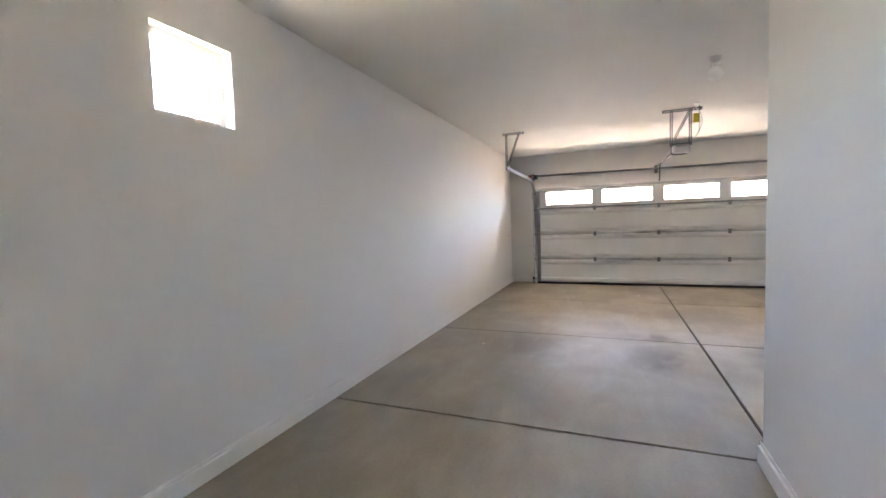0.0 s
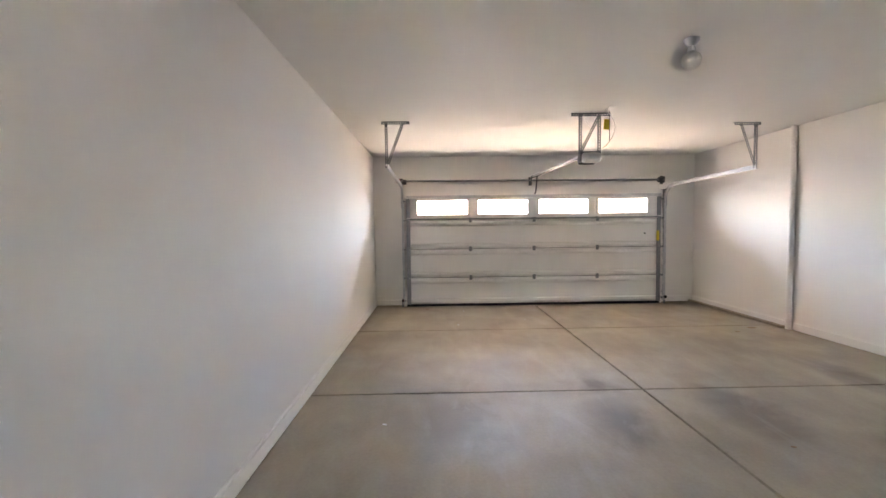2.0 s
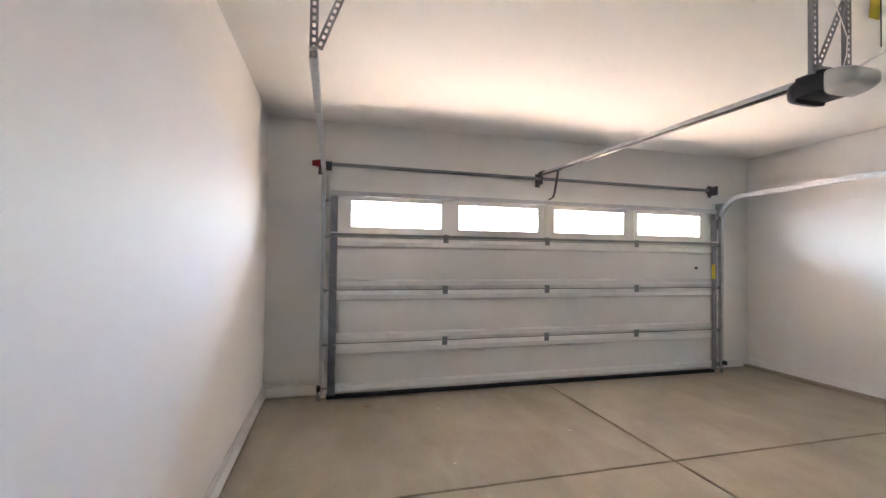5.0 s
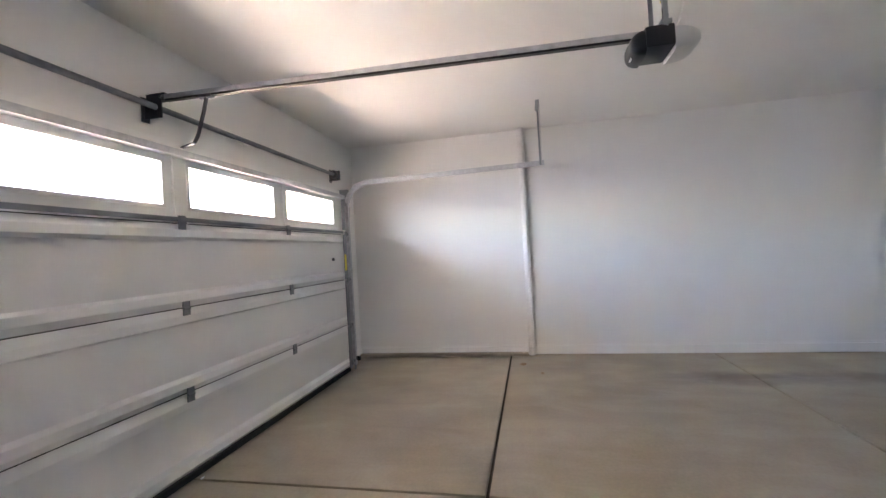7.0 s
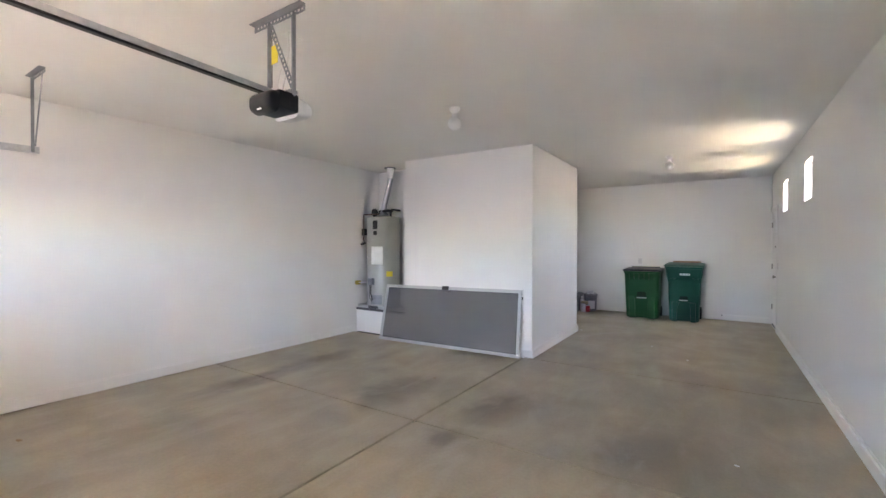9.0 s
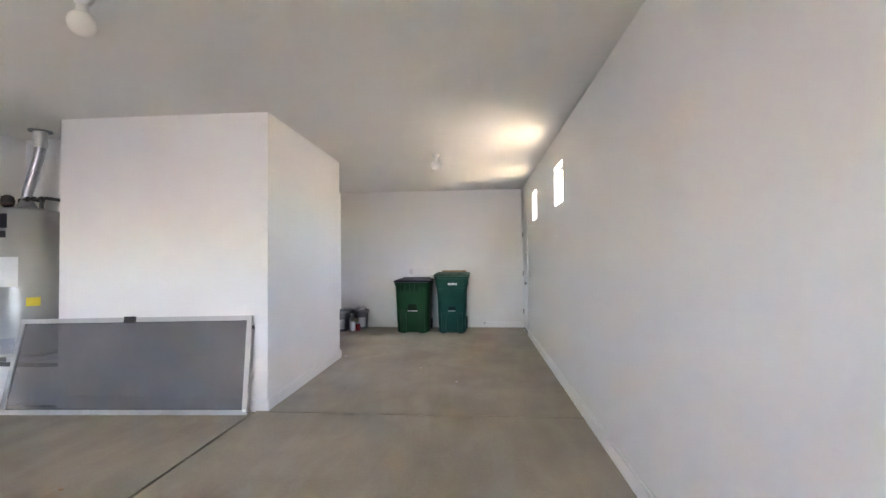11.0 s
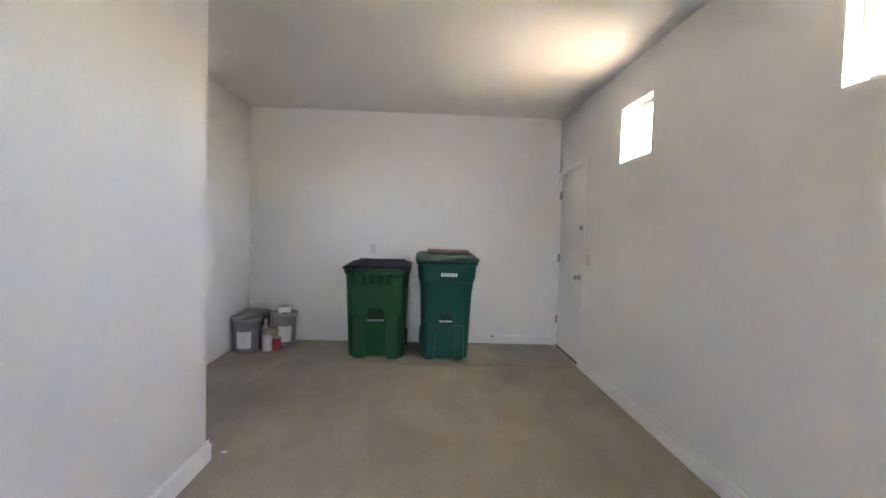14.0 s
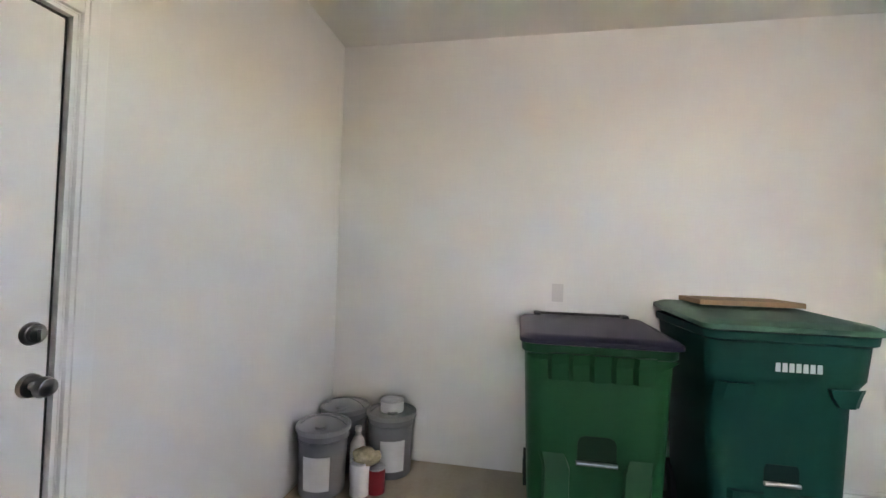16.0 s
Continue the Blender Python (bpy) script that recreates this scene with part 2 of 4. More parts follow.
def tube(bm, p0, p1, r0, r1=None, n=20, caps=True):
    p0, p1 = Vector(p0), Vector(p1)
    d = p1 - p0
    m = Matrix.Translation((p0 + p1) / 2) @ d.to_track_quat("Z", "Y").to_matrix().to_4x4()
    bmesh.ops.create_cone(bm, cap_ends=caps, segments=n, radius1=r0, radius2=r0 if r1 is None else r1, depth=d.length, matrix=m)
    return bm


def sweep(bm, pts, profile, up=(1, 0, 0)):
    """A closed profile of (a, b) carried along pts: a along up, b square to it."""
    pts, up = [Vector(p) for p in pts], Vector(up)
    rings = []
    for i, p in enumerate(pts):
        d = (pts[min(i + 1, len(pts) - 1)] - pts[max(i - 1, 0)]).normalized()
        side = d.cross(up).normalized()
        u = side.cross(d).normalized()
        rings.append([bm.verts.new(p + u * a + side * b) for a, b in profile])
    k = len(profile)
    for a, b in zip(rings, rings[1:]):
        for j in range(k):
            bm.faces.new((a[j], a[(j + 1) % k], b[(j + 1) % k], b[j]))
    bm.faces.new(rings[0][::-1])
    bm.faces.new(rings[-1])
    bmesh.ops.recalc_face_normals(bm, faces=bm.faces)
    return bm


def circle(r, n=10):
    return [(r * math.cos(2 * math.pi * i / n), r * math.sin(2 * math.pi * i / n)) for i in range(n)]


def lathe(bm, x, y, rings, n=32):
    """A body turned about the upright at (x, y) from (radius, z) rings."""
    rows = [[bm.verts.new((x + r * math.cos(2 * math.pi * i / n), y + r * math.sin(2 * math.pi * i / n), z)) for i in range(n)] for r, z in rings]
    for a, b in zip(rows, rows[1:]):
        for i in range(n):
            bm.faces.new((a[i], a[(i + 1) % n], b[(i + 1) % n], b[i]))
    bm.faces.new(rows[0][::-1])
    bm.faces.new(rows[-1])
    bmesh.ops.recalc_face_normals(bm, faces=bm.faces)
    return bm


def part(name, bm, material, parent=None, label="", smooth=False):
    me = bpy.data.meshes.new(name)
    if smooth:
        for f in bm.faces:
            f.smooth = True
        for e in bm.edges:
            if len(e.link_faces) == 2 and e.calc_face_angle(0) > 0.6:
                e.smooth = False
    bm.to_mesh(me)
    bm.free()
    me.materials.append(material)
    ob = new(name, me)
    if parent is not None:
        ob.parent = parent
    if label:
        tagged(ob, label)
    return ob


def B():
    return bmesh.new()


def thing(name, label, category, group="", kind=""):
    return tagged(new(name), label, category, group, kind)


def structure(name, bm, material, label, category):
    return tagged(part(name, bm, material), label, category, "", "structure")


def holed(bm, axis, c0, c1, u0, u1, z0, z1, holes=()):
    """A wall across axis from c0 to c1, running u0 to u1 and z0 to z1, with rectangular holes (u0, u1, z0, z1)."""
    us = sorted({u0, u1, *[h[0] for h in holes], *[h[1] for h in holes]})
    zs = sorted({z0, z1, *[h[2] for h in holes], *[h[3] for h in holes]})
    cache = {}

    def v(c, u, z):
        key = (c, u, z)
        if key not in cache:
            cache[key] = bm.verts.new((c, u, z) if axis == "x" else (u, c, z))
        return cache[key]

    def solid(i, j):
        if not (0 <= i < len(us) - 1 and 0 <= j < len(zs) - 1):
            return False
        u, z = (us[i] + us[i + 1]) / 2, (zs[j] + zs[j + 1]) / 2
        return not any(h[0] < u < h[1] and h[2] < z < h[3] for h in holes)

    for i in range(len(us) - 1):
        for j in range(len(zs) - 1):
            if not solid(i, j):
                continue
            a, b, c, d = us[i], us[i + 1], zs[j], zs[j + 1]
            for k in (c0, c1):
                bm.faces.new((v(k, a, c), v(k, b, c), v(k, b, d), v(k, a, d)))
            if not solid(i - 1, j):
                bm.faces.new((v(c0, a, c), v(c1, a, c), v(c1, a, d), v(c0, a, d)))
            if not solid(i + 1, j):
                bm.faces.new((v(c0, b, c), v(c1, b, c), v(c1, b, d), v(c0, b, d)))
            if not solid(i, j - 1):
                bm.faces.new((v(c0, a, c), v(c0, b, c), v(c1, b, c), v(c1, a, c)))
            if not solid(i, j + 1):
                bm.faces.new((v(c0, a, d), v(c0, b, d), v(c1, b, d), v(c1, a, d)))
    bmesh.ops.recalc_face_normals(bm, faces=bm.faces)
    return bm


# ---- the room ----
W, D, H = 6.28, 11.89, 2.89          # inner width, length and height
BX0, BX1, BY0, BY1 = 2.982, 5.16, 2.806, 4.963   # the boxed-out closet
AX = 3.875                            # the alcove's side wall
NY = 4.33                             # back of the water-heater niche
T = 0.16
WIN_A, WIN_B = (3.65, 4.15, 2.068, 2.54), (1.67, 2.175, 2.068, 2.54)
SIDE = (0.05, 0.895, 0.0, 2.19)
HOUSE = (1.838, 2.66, 0.0, 2.05)
GATE = (0.66, 5.49, 0.0, 2.10)

structure("wall_west", holed(B(), "x", -T, 0, -T, D + T, -0.1, H, (WIN_A, WIN_B, SIDE)), WALL, "long white painted wall with two small high windows", "wall")
structure("wall_north", holed(B(), "y", D, D + T, 0, W, -0.1, H, (GATE,)), WALL, "white painted wall round the garage door opening", "wall")
structure("wall_east", holed(B(), "x", W, W + T, NY - T, D + T, -0.1, H), WALL, "white painted side wall of the garage", "wall")
structure("wall_south", holed(B(), "y", -T, 0, 0, AX + T, -0.1, H), WALL, "white painted back wall behind the bins", "wall")
structure("wall_alcove", holed(B(), "x", AX, AX + T, 0, BY0, -0.1, H, (HOUSE,)), WALL, "white painted alcove wall with the house door", "wall")
bm = box(B(), BX0, BX1, BY0, BY1, -0.1, H)
structure("wall_closet", bm, WALL, "white painted boxed-out closet block", "wall")
structure("wall_niche", box(B(), BX1, W, NY - T, NY, -0.1, H), WALL, "white painted back of the water heater niche", "wall")
structure("ceiling", box(B(), -T, W + T, -T, D + T, H, H + 0.15), CEIL, "flat white painted garage ceiling", "ceiling")
# The west overhang is unseen, added to keep sun out of the high windows.
structure("roof_slab", box(B(), -0.55, W + T, -T, D + T, H + 0.2, H + 0.3), TAN_STUCCO, "unseen flat roof over the garage, west eave added to block sun", "roof")
structure("house_shell", box(B(), AX + T, W + T, -T, BY0 - 0.01, -0.1, H), TAN_STUCCO, "house walls behind the alcove", "wall")
g = B()
box(g, -300, 300, -300, 300, -0.3, -0.12)
structure("ground", g, GRAVEL, "sunlit tan gravel ground outside", "ground")
structure("road", box(B(), -300, 300, D + 14, D + 25, -0.2, -0.11), ASPHALT, "dark asphalt road before the house", "road")
structure("driveway", box(B(), -0.4, 6.6, D - 0.02, D + 14, -0.13, -0.02), GROUND, "pale concrete driveway before the garage door", "driveway")
# Unseen recess, added to cut off high sky and sun at the door windows.
front = B()
box(front, -T, W + T, D + T, D + 0.35, 2.10, H + 0.2)
box(front, -T, GATE[0] - 0.05, D + T, D + 0.35, -0.12, 2.10)
box(front, GATE[1] + 0.05, W + T, D + T, D + 0.35, -0.12, 2.10)
structure("front_recess_blocker", front, TAN_STUCCO, "unseen tan stucco recess added round the garage door to limit light", "wall")
# Unseen pale ground, added to bounce sunlight through the high windows onto the ceiling.
structure("side_yard_bounce", box(B(), -9, -T - 0.002, -4, 9, -0.13, -0.06), YARD, "unseen pale ground beside the garage, added to bounce sunlight indoors", "yard")
structure("house_wing", box(B(), 6.50, 9.5, D + 0.36, 13.9, -0.12, 3.3), TAN_STUCCO, "tan stucco wing beside the garage door", "wall")

floor = structure("floor", box(B(), -T, W + T, -T, D + T, -0.12, -0.02), SLAB_EDGE, "bare grey-brown concrete garage floor in slabs", "floor")

# baseboards
BH, BT = 0.125, 0.023


def baseboard(x0, x1, y0, y1):
    b = box(B(), x0, x1, y0, y1, 0.002, BH - 0.022, 0.003)
    if x1 - x0 < y1 - y0:
        on_low = x0 in (0, BX1, W) and x0 != W
        c0, c1 = (x0, x0 + 0.008) if on_low else (x1 - 0.008, x1)
        box(b, c0, c1, y0, y1, BH - 0.0215, BH, 0.003)
    else:
        c0, c1 = (y0, y0 + 0.008) if y0 in (0, BY1) else (y1 - 0.008, y1)
        box(b, x0, x1, c0, c1, BH - 0.0215, BH, 0.003)
    return structure("baseboard", b, TRIM, "white painted baseboard along the wall", "baseboard")


baseboard(0, BT, SIDE[1] + 0.065, D)
baseboard(BX0 - BT, BX0, BY0 - BT, BY1 + BT)
baseboard(BX0, BX1, BY1, BY1 + BT)
baseboard(BX0, AX - 0.02, BY0 - BT, BY0)
baseboard(BT, 0.79, 0, BT)
baseboard(W - BT, W, BY1, 9.495)
baseboard(W - BT, W, 9.605, D)
baseboard(BT, GATE[0] - 0.09, D - BT, D)
baseboard(GATE[1] + 0.16, W - BT, D - BT, D)
structure("curb", box(B(), W - 0.10, W - BT, 9.60, D - BT, 0.0, 0.035, 0.006), SLAB, "low concrete curb under the side wall", "curb")


# ---- small high windows ----
def high_window(name, hole):
    u0, u1, z0, z1 = hole
    w = tagged(new(name), "small square white vinyl window high in the wall", "window", "high windows", "structure")
    f = B()
    x0, x1, k = -0.125, -0.075, 0.04
    box(f, x0, x1, u0, u0 + k, z0, z1, 0.004)
    box(f, x0, x1, u1 - k, u1, z0, z1, 0.004)
    box(f, x0, x1, u0 + k, u1 - k, z0, z0 + k, 0.004)
    box(f, x0, x1, u0 + k, u1 - k, z1 - k, z1, 0.004)
    part("window_frame", f, WHITE_PLASTIC, w)
    p = part("pane", box(B(), -0.103, -0.099, u0 + k - 0.005, u1 - k + 0.005, z0 + k - 0.005, z1 - k + 0.005), GLASS, w)
    p.visible_shadow = False


high_window("window_1", WIN_A)
high_window("window_2", WIN_B)


# ---- hinged doors ----
def knob(parent, p, axis, name="door_knob"):
    b, p, a = B(), Vector(p), Vector(axis)
    tube(b, p, p + a * 0.012, 0.033, 0.031, 24)
    tube(b, p + a * 0.012, p + a * 0.035, 0.012, 0.014, 16)
    tube(b, p + a * 0.035, p + a * 0.048, 0.016, 0.029, 24)
    tube(b, p + a * 0.048, p + a * 0.066, 0.029, 0.024, 24)
    tube(b, p + a * 0.066, p + a * 0.070, 0.024, 0.014, 24)
    return part(name, b, NICKEL, parent, "satin nickel knob", True)


def deadbolt(parent, p, axis):
    b, p, a = B(), Vector(p), Vector(axis)
    tube(b, p, p + a * 0.014, 0.032, 0.028, 24)
    tube(b, p + a * 0.014, p + a * 0.024, 0.024, 0.022, 24)
    side = Vector((0, 0, 0.013))
    sweep(b, [p + a * 0.024 - side, p + a * 0.024 + side], [(-0.004, -0.012), (0.004, -0.012), (0.004, 0.012), (-0.004, 0.012)], a.cross(Vector((0, 0, 1))))
    return part("deadbolt", b, NICKEL, parent, "satin nickel deadbolt", True)


def casing(parent, x, sgn, u0, u1, z1, w=0.082, d=0.016):
    for name, a, b, c, e in (("side_casing", u0 - w, u0 - 0.004, 0.0, z1 + w), ("side_casing", u1 + 0.004, u1 + w, 0.0, z1 + w), ("head_casing", u0 - 0.004, u1 + 0.004, z1 + 0.004, z1 + w)):
        m = B()
        box(m, min(x, x + sgn * d), max(x, x + sgn * d), a, b, c, e, 0.004)
        if e - c > 1:
            mid = (a + b) / 2
            box(m, min(x, x + sgn * (d + 0.006)), max(x, x + sgn * (d + 0.006)), mid - 0.002, mid + 0.026, c, e, 0.004)
        part(name, m, TRIM, parent)


side = tagged(new("door_1"), "closed white flush side door with nickel hardware", "door", "", "structure")
part("door_leaf", box(B(), -0.055, -0.012, SIDE[0] + 0.018, SIDE[1] - 0.018, 0.03, SIDE[3] - 0.018, 0.003), TRIM, side)
jamb = B()
for a, b in ((SIDE[0], SIDE[0] + 0.014), (SIDE[1] - 0.014, SIDE[1])):
    box(jamb, -T + 0.01, -0.002, a, b, 0.0, SIDE[3])
box(jamb, -T + 0.01, -0.002, SIDE[0] + 0.014, SIDE[1] - 0.014, SIDE[3] - 0.014, SIDE[3])
box(jamb, -0.10, -0.057, SIDE[0] + 0.014, SIDE[0] + 0.03, 0.0, SIDE[3] - 0.014)
box(jamb, -0.10, -0.057, SIDE[1] - 0.03, SIDE[1] - 0.014, 0.0, SIDE[3] - 0.014)
box(jamb, -0.10, -0.057, SIDE[0] + 0.03, SIDE[1] - 0.03, SIDE[3] - 0.03, SIDE[3] - 0.014)
part("jamb", jamb, TRIM, side)
part("threshold", box(B(), -T, -0.004, SIDE[0] + 0.014, SIDE[1] - 0.014, 0.0, 0.024, 0.004), DARK_STEEL, side, "dark metal threshold")
m = B()
box(m, 0, 0.016, SIDE[1] + 0.004, SIDE[1] + 0.06, 0, SIDE[3] + 0.06, 0.004)
part("side_casing", m, TRIM, side)
m = B()
box(m, 0, 0.016, 0.016, SIDE[1] + 0.004, SIDE[3] + 0.004, SIDE[3] + 0.06, 0.004)
part("head_casing", m, TRIM, side)
m = B()
box(m, 0, 0.016, 0.016, SIDE[0] - 0.004, 0, SIDE[3] + 0.004, 0.002)
part("side_casing", m, TRIM, side)
for z in (0.35, 1.13, 1.92):
    hb = box(B(), -0.013, -0.006, 0.055, 0.10, z - 0.05, z + 0.05, 0.002)
    tube(hb, (-0.002, 0.062, z - 0.05), (-0.002, 0.062, z + 0.05), 0.008, n=12)
    part("hinge", hb, NICKEL, side, "satin nickel hinge")
knob(side, (-0.012, 0.815, 0.965), (1, 0, 0))
deadbolt(side, (-0.012, 0.825, 1.51), (1, 0, 0))

house = tagged(new("door_2"), "closed white flush house door in the alcove", "door", "", "structure")
part("door_leaf", box(B(), AX + 0.012, AX + 0.055, HOUSE[0] + 0.026, HOUSE[1] - 0.018, 0.012, HOUSE[3] - 0.026, 0.003), TRIM, house)
jamb = B()
for a, b in ((HOUSE[0], HOUSE[0] + 0.012), (HOUSE[1] - 0.014, HOUSE[1])):
    box(jamb, AX + 0.002, AX + T, a, b, 0.0, HOUSE[3])
box(jamb, AX + 0.002, AX + T, HOUSE[0] + 0.012, HOUSE[1] - 0.014, HOUSE[3] - 0.012, HOUSE[3])
part("jamb", jamb, TRIM, house)
seal = B()
box(seal, AX + 0.022, AX + 0.05, HOUSE[0] + 0.0125, HOUSE[0] + 0.0255, 0, HOUSE[3] - 0.0125)
box(seal, AX + 0.022, AX + 0.05, HOUSE[0] + 0.026, HOUSE[1] - 0.018, HOUSE[3] - 0.0255, HOUSE[3] - 0.0125)
part("weather_seal", seal, RUBBER, house, "black weather seal")
casing(house, AX, -1, HOUSE[0], HOUSE[1], HOUSE[3])
knob(house, (AX + 0.012, 1.905, 0.995), (-1, 0, 0))
deadbolt(house, (AX + 0.012, 1.905, 1.135), (-1, 0, 0))
structure("house_filling", box(B(), AX + 0.075, AX + 0.15, HOUSE[0] + 0.013, HOUSE[1] - 0.015, 0.0, HOUSE[3] - 0.013), TRIM, "back of the house doorway", "wall")


def plate(name, label, x, y, z, nx, ny, rocker):
    """A wall plate whose face looks along (nx, ny)."""
    t = thing(name, label, "wall plate")
    w, h, d = 0.036, 0.058, 0.006
    b, c = B(), B()
    if nx:
        box(b, min(x, x + nx * d), max(x, x + nx * d), y - w, y + w, z - h, z + h, 0.002)
        for dz in ((0,) if rocker else (-0.022, 0.022)):
            s = 0.033 if rocker else 0.014
            box(c, min(x + nx * d, x + nx * 0.009), max(x + nx * d, x + nx * 0.009), y - 0.016, y + 0.016, z + dz - s, z + dz + s, 0.001)
    else:
        box(b, x - w, x + w, min(y, y + ny * d), max(y, y + ny * d), z - h, z + h, 0.002)
        for dz in ((0,) if rocker else (-0.022, 0.022)):
            s = 0.033 if rocker else 0.014
            box(c, x - 0.016, x + 0.016, min(y + ny * d, y + ny * 0.009), max(y + ny * d, y + ny * 0.009), z + dz - s, z + dz + s, 0.001)
    part("plate", b, PLATE, t)
    part("rocker" if rocker else "socket", c, PLATE, t)
    return t


plate("light_switch", "white rocker light switch beside the side door", 0.0, 1.045, 1.17, 1, 0, True)
plate("wall_outlet", "white wall outlet above the green bin", 2.345, 0.0, 1.178, 0, 1, False)
spigot = thing("pipe_stub", "small capped pipe stub low on the back wall", "pipe")
sb = tube(B(), (0.80, 0, 0.10), (0.80, 0.030, 0.10), 0.008, n=12)
tube(sb, (0.80, 0.025, 0.10), (0.80, 0.04, 0.10), 0.011, n=12)
part("stub", sb, PIPE_DARK, spigot)


# ---- sectional garage door ----
DY = 11.715                           # inner face of the panels
gate = thing("garage_door", "closed white steel sectional garage door with four small windows", "garage door")
DX0, DX1 = 0.63, 5.51
cuts = (0.045, 0.555, 1.105, 1.655)
for z0, z1 in zip(cuts, cuts[1:]):
    h = z1 - z0
    prof = ((0.016, 0.003), (-0.032, 0.046), (-0.032, 0.092), (0.010, 0.110), (0.010, h - 0.110), (-0.032, h - 0.092), (-0.032, h - 0.046), (0.016, h - 0.003), (0.05, h - 0.003), (0.05, 0.003))
    s = B()
    rows = [[s.verts.new((x, DY + y, z0 + z)) for y, z in prof] for x in (DX0, DX1)]
    k = len(prof)
    for i in range(k):
        s.faces.new((rows[0][i], rows[0][(i + 1) % k], rows[1][(i + 1) % k], rows[1][i]))
    s.faces.new(rows[0][::-1])
    s.faces.new(rows[1])
    bmesh.ops.recalc_face_normals(s, faces=s.faces)
    part("door_section", s, DOOR_STEEL, gate)
# Dark strips added in the panel joints to stop daylight and darken the line.
for z in cuts[1:]:
    part("joint_light_block", box(B(), DX0 + 0.002, DX1 - 0.002, DY + 0.017, DY + 0.046, z - 0.008, z + 0.008), RUBBER, gate, "dark strip added in the panel joint to block daylight")
WX = ((0.845, 1.80), (2.005, 2.955), (3.175, 4.115), (4.32, 5.265))
WZ0, WZ1 = 1.765, 2.03
top = part("window_section", holed(B(), "y", DY, DY + 0.05, DX0, DX1, 1.657, 2.125, [(a, b, WZ0, WZ1) for a, b in WX]), DOOR_STEEL, gate)
for a, b in WX:
    f, k = B(), 0.022
    y0, y1 = DY - 0.010, DY - 0.0005
    box(f, a - k, b + k, y0, y1, WZ1, WZ1 + k, 0.003)
    box(f, a - k, b + k, y0, y1, WZ0 - k, WZ0, 0.003)
    box(f, a - k, a, y0, y1, WZ0, WZ1, 0.003)
    box(f, b, b + k, y0, y1, WZ0, WZ1, 0.003)
    part("window_frame", f, WHITE_PLASTIC, top)
    p = part("pane", box(B(), a, b, DY + 0.022, DY + 0.026, WZ0, WZ1), GLASS, top)
    p.visible_shadow = False


def strut(z, depth, half, material, y=DY):
    b = B()
    box(b, DX0 + 0.01, DX1 - 0.01, y - depth, y - 0.002, z + half - 0.003, z + half)
    box(b, DX0 + 0.01, DX1 - 0.01, y - depth, y - 0.002, z - half, z - half + 0.003)
    box(b, DX0 + 0.01, DX1 - 0.01, y - depth - 0.0025, y - depth, z - half, z + half)
    return part("strut", b, material, gate, "galvanised strut across the panel")


# Brighter steel on the top strut stands in for daylight above the door.
strut(2.10, 0.055, 0.022, GALV)
strut(1.678, 0.010, 0.014, GALV_DULL, DY - 0.003)
for x in (DX0, DX1 - 0.075):
    for z0, z1 in (*zip(cuts, cuts[1:]), (1.70, 2.07)):
        part("end_stile", box(B(), x, x + 0.075, DY - 0.044, DY - 0.0325, z0 + 0.004, z1 - 0.004, 0.002), GALV_DULL, gate, "grey steel end stile")
for x in (1.85, 3.07, 4.29):
    for z in cuts[1:]:
        hb = box(B(), x - 0.028, x + 0.028, DY - 0.036, DY - 0.028, z - 0.045, z + 0.045, 0.002)
        tube(hb, (x - 0.026, DY - 0.034, z), (x + 0.026, DY - 0.034, z), 0.009, n=10)
        part("hinge", hb, GALV_DULL, gate, "galvanised hinge")
    part("centre_stile", box(B(), x - 0.03, x + 0.03, DY - 0.012, DY - 0.0005, 1.70, 2.07, 0.002), DOOR_STEEL, gate)
for x, sg in ((DX0, -1), (DX1, 1)):
    for z in (0.12, *cuts[1:], 2.02):
        r = tube(B(), (x, DY - 0.03, z), (x + sg * 0.07, DY - 0.03, z), 0.006, n=10)
        tube(r, (x + sg * 0.035, DY - 0.03, z), (x + sg * 0.052, DY - 0.03, z), 0.021, n=16)
        box(r, min(x, x - sg * 0.05), max(x, x - sg * 0.05), DY - 0.058, DY - 0.0445, z - 0.03, z + 0.03, 0.002)
        part("roller", r, GALV_DULL, gate, "steel roller bracket")
part("bottom_seal", box(B(), DX0 - 0.01, DX1 + 0.01, DY - 0.006, DY + 0.055, 0.0, 0.044, 0.006), RUBBER, gate, "black rubber bottom seal")
part("warning_label", box(B(), DX1 - 0.085, DX1 - 0.03, DY - 0.0465, DY - 0.0445, 1.22, 1.41), YELLOW, gate, "yellow warning label")
lk = tube(B(), (5.22, DY + 0.007, 1.36), (5.22, DY - 0.012, 1.36), 0.016, n=14)
part("bolt_head", lk, DARK_STEEL, gate)

# jambs and stop trim round the opening
trim = B()
box(trim, GATE[0] - 0.08, GATE[0], D - 0.016, D + T, 0.0, GATE[3] + 0.001, 0.003)
box(trim, GATE[1], GATE[1] + 0.08, D - 0.016, D + T, 0.0, GATE[3] + 0.001, 0.003)
box(trim, GATE[0] - 0.08, GATE[1] + 0.08, D - 0.016, D + T, GATE[3] + 0.001, GATE[3] + 0.10, 0.003)
stop = B()
box(stop, GATE[0] - 0.1, GATE[0] + 0.02, DY + 0.052, D - 0.017, 0, 2.13)
box(stop, GATE[1] - 0.02, GATE[1] + 0.1, DY + 0.052, D - 0.017, 0, 2.13)
box(stop, GATE[0] - 0.1, GATE[1] + 0.1, DY + 0.052, D - 0.017, 2.13, 2.20)
structure("trim", trim, TRIM, "white painted jamb round the garage door", "trim")
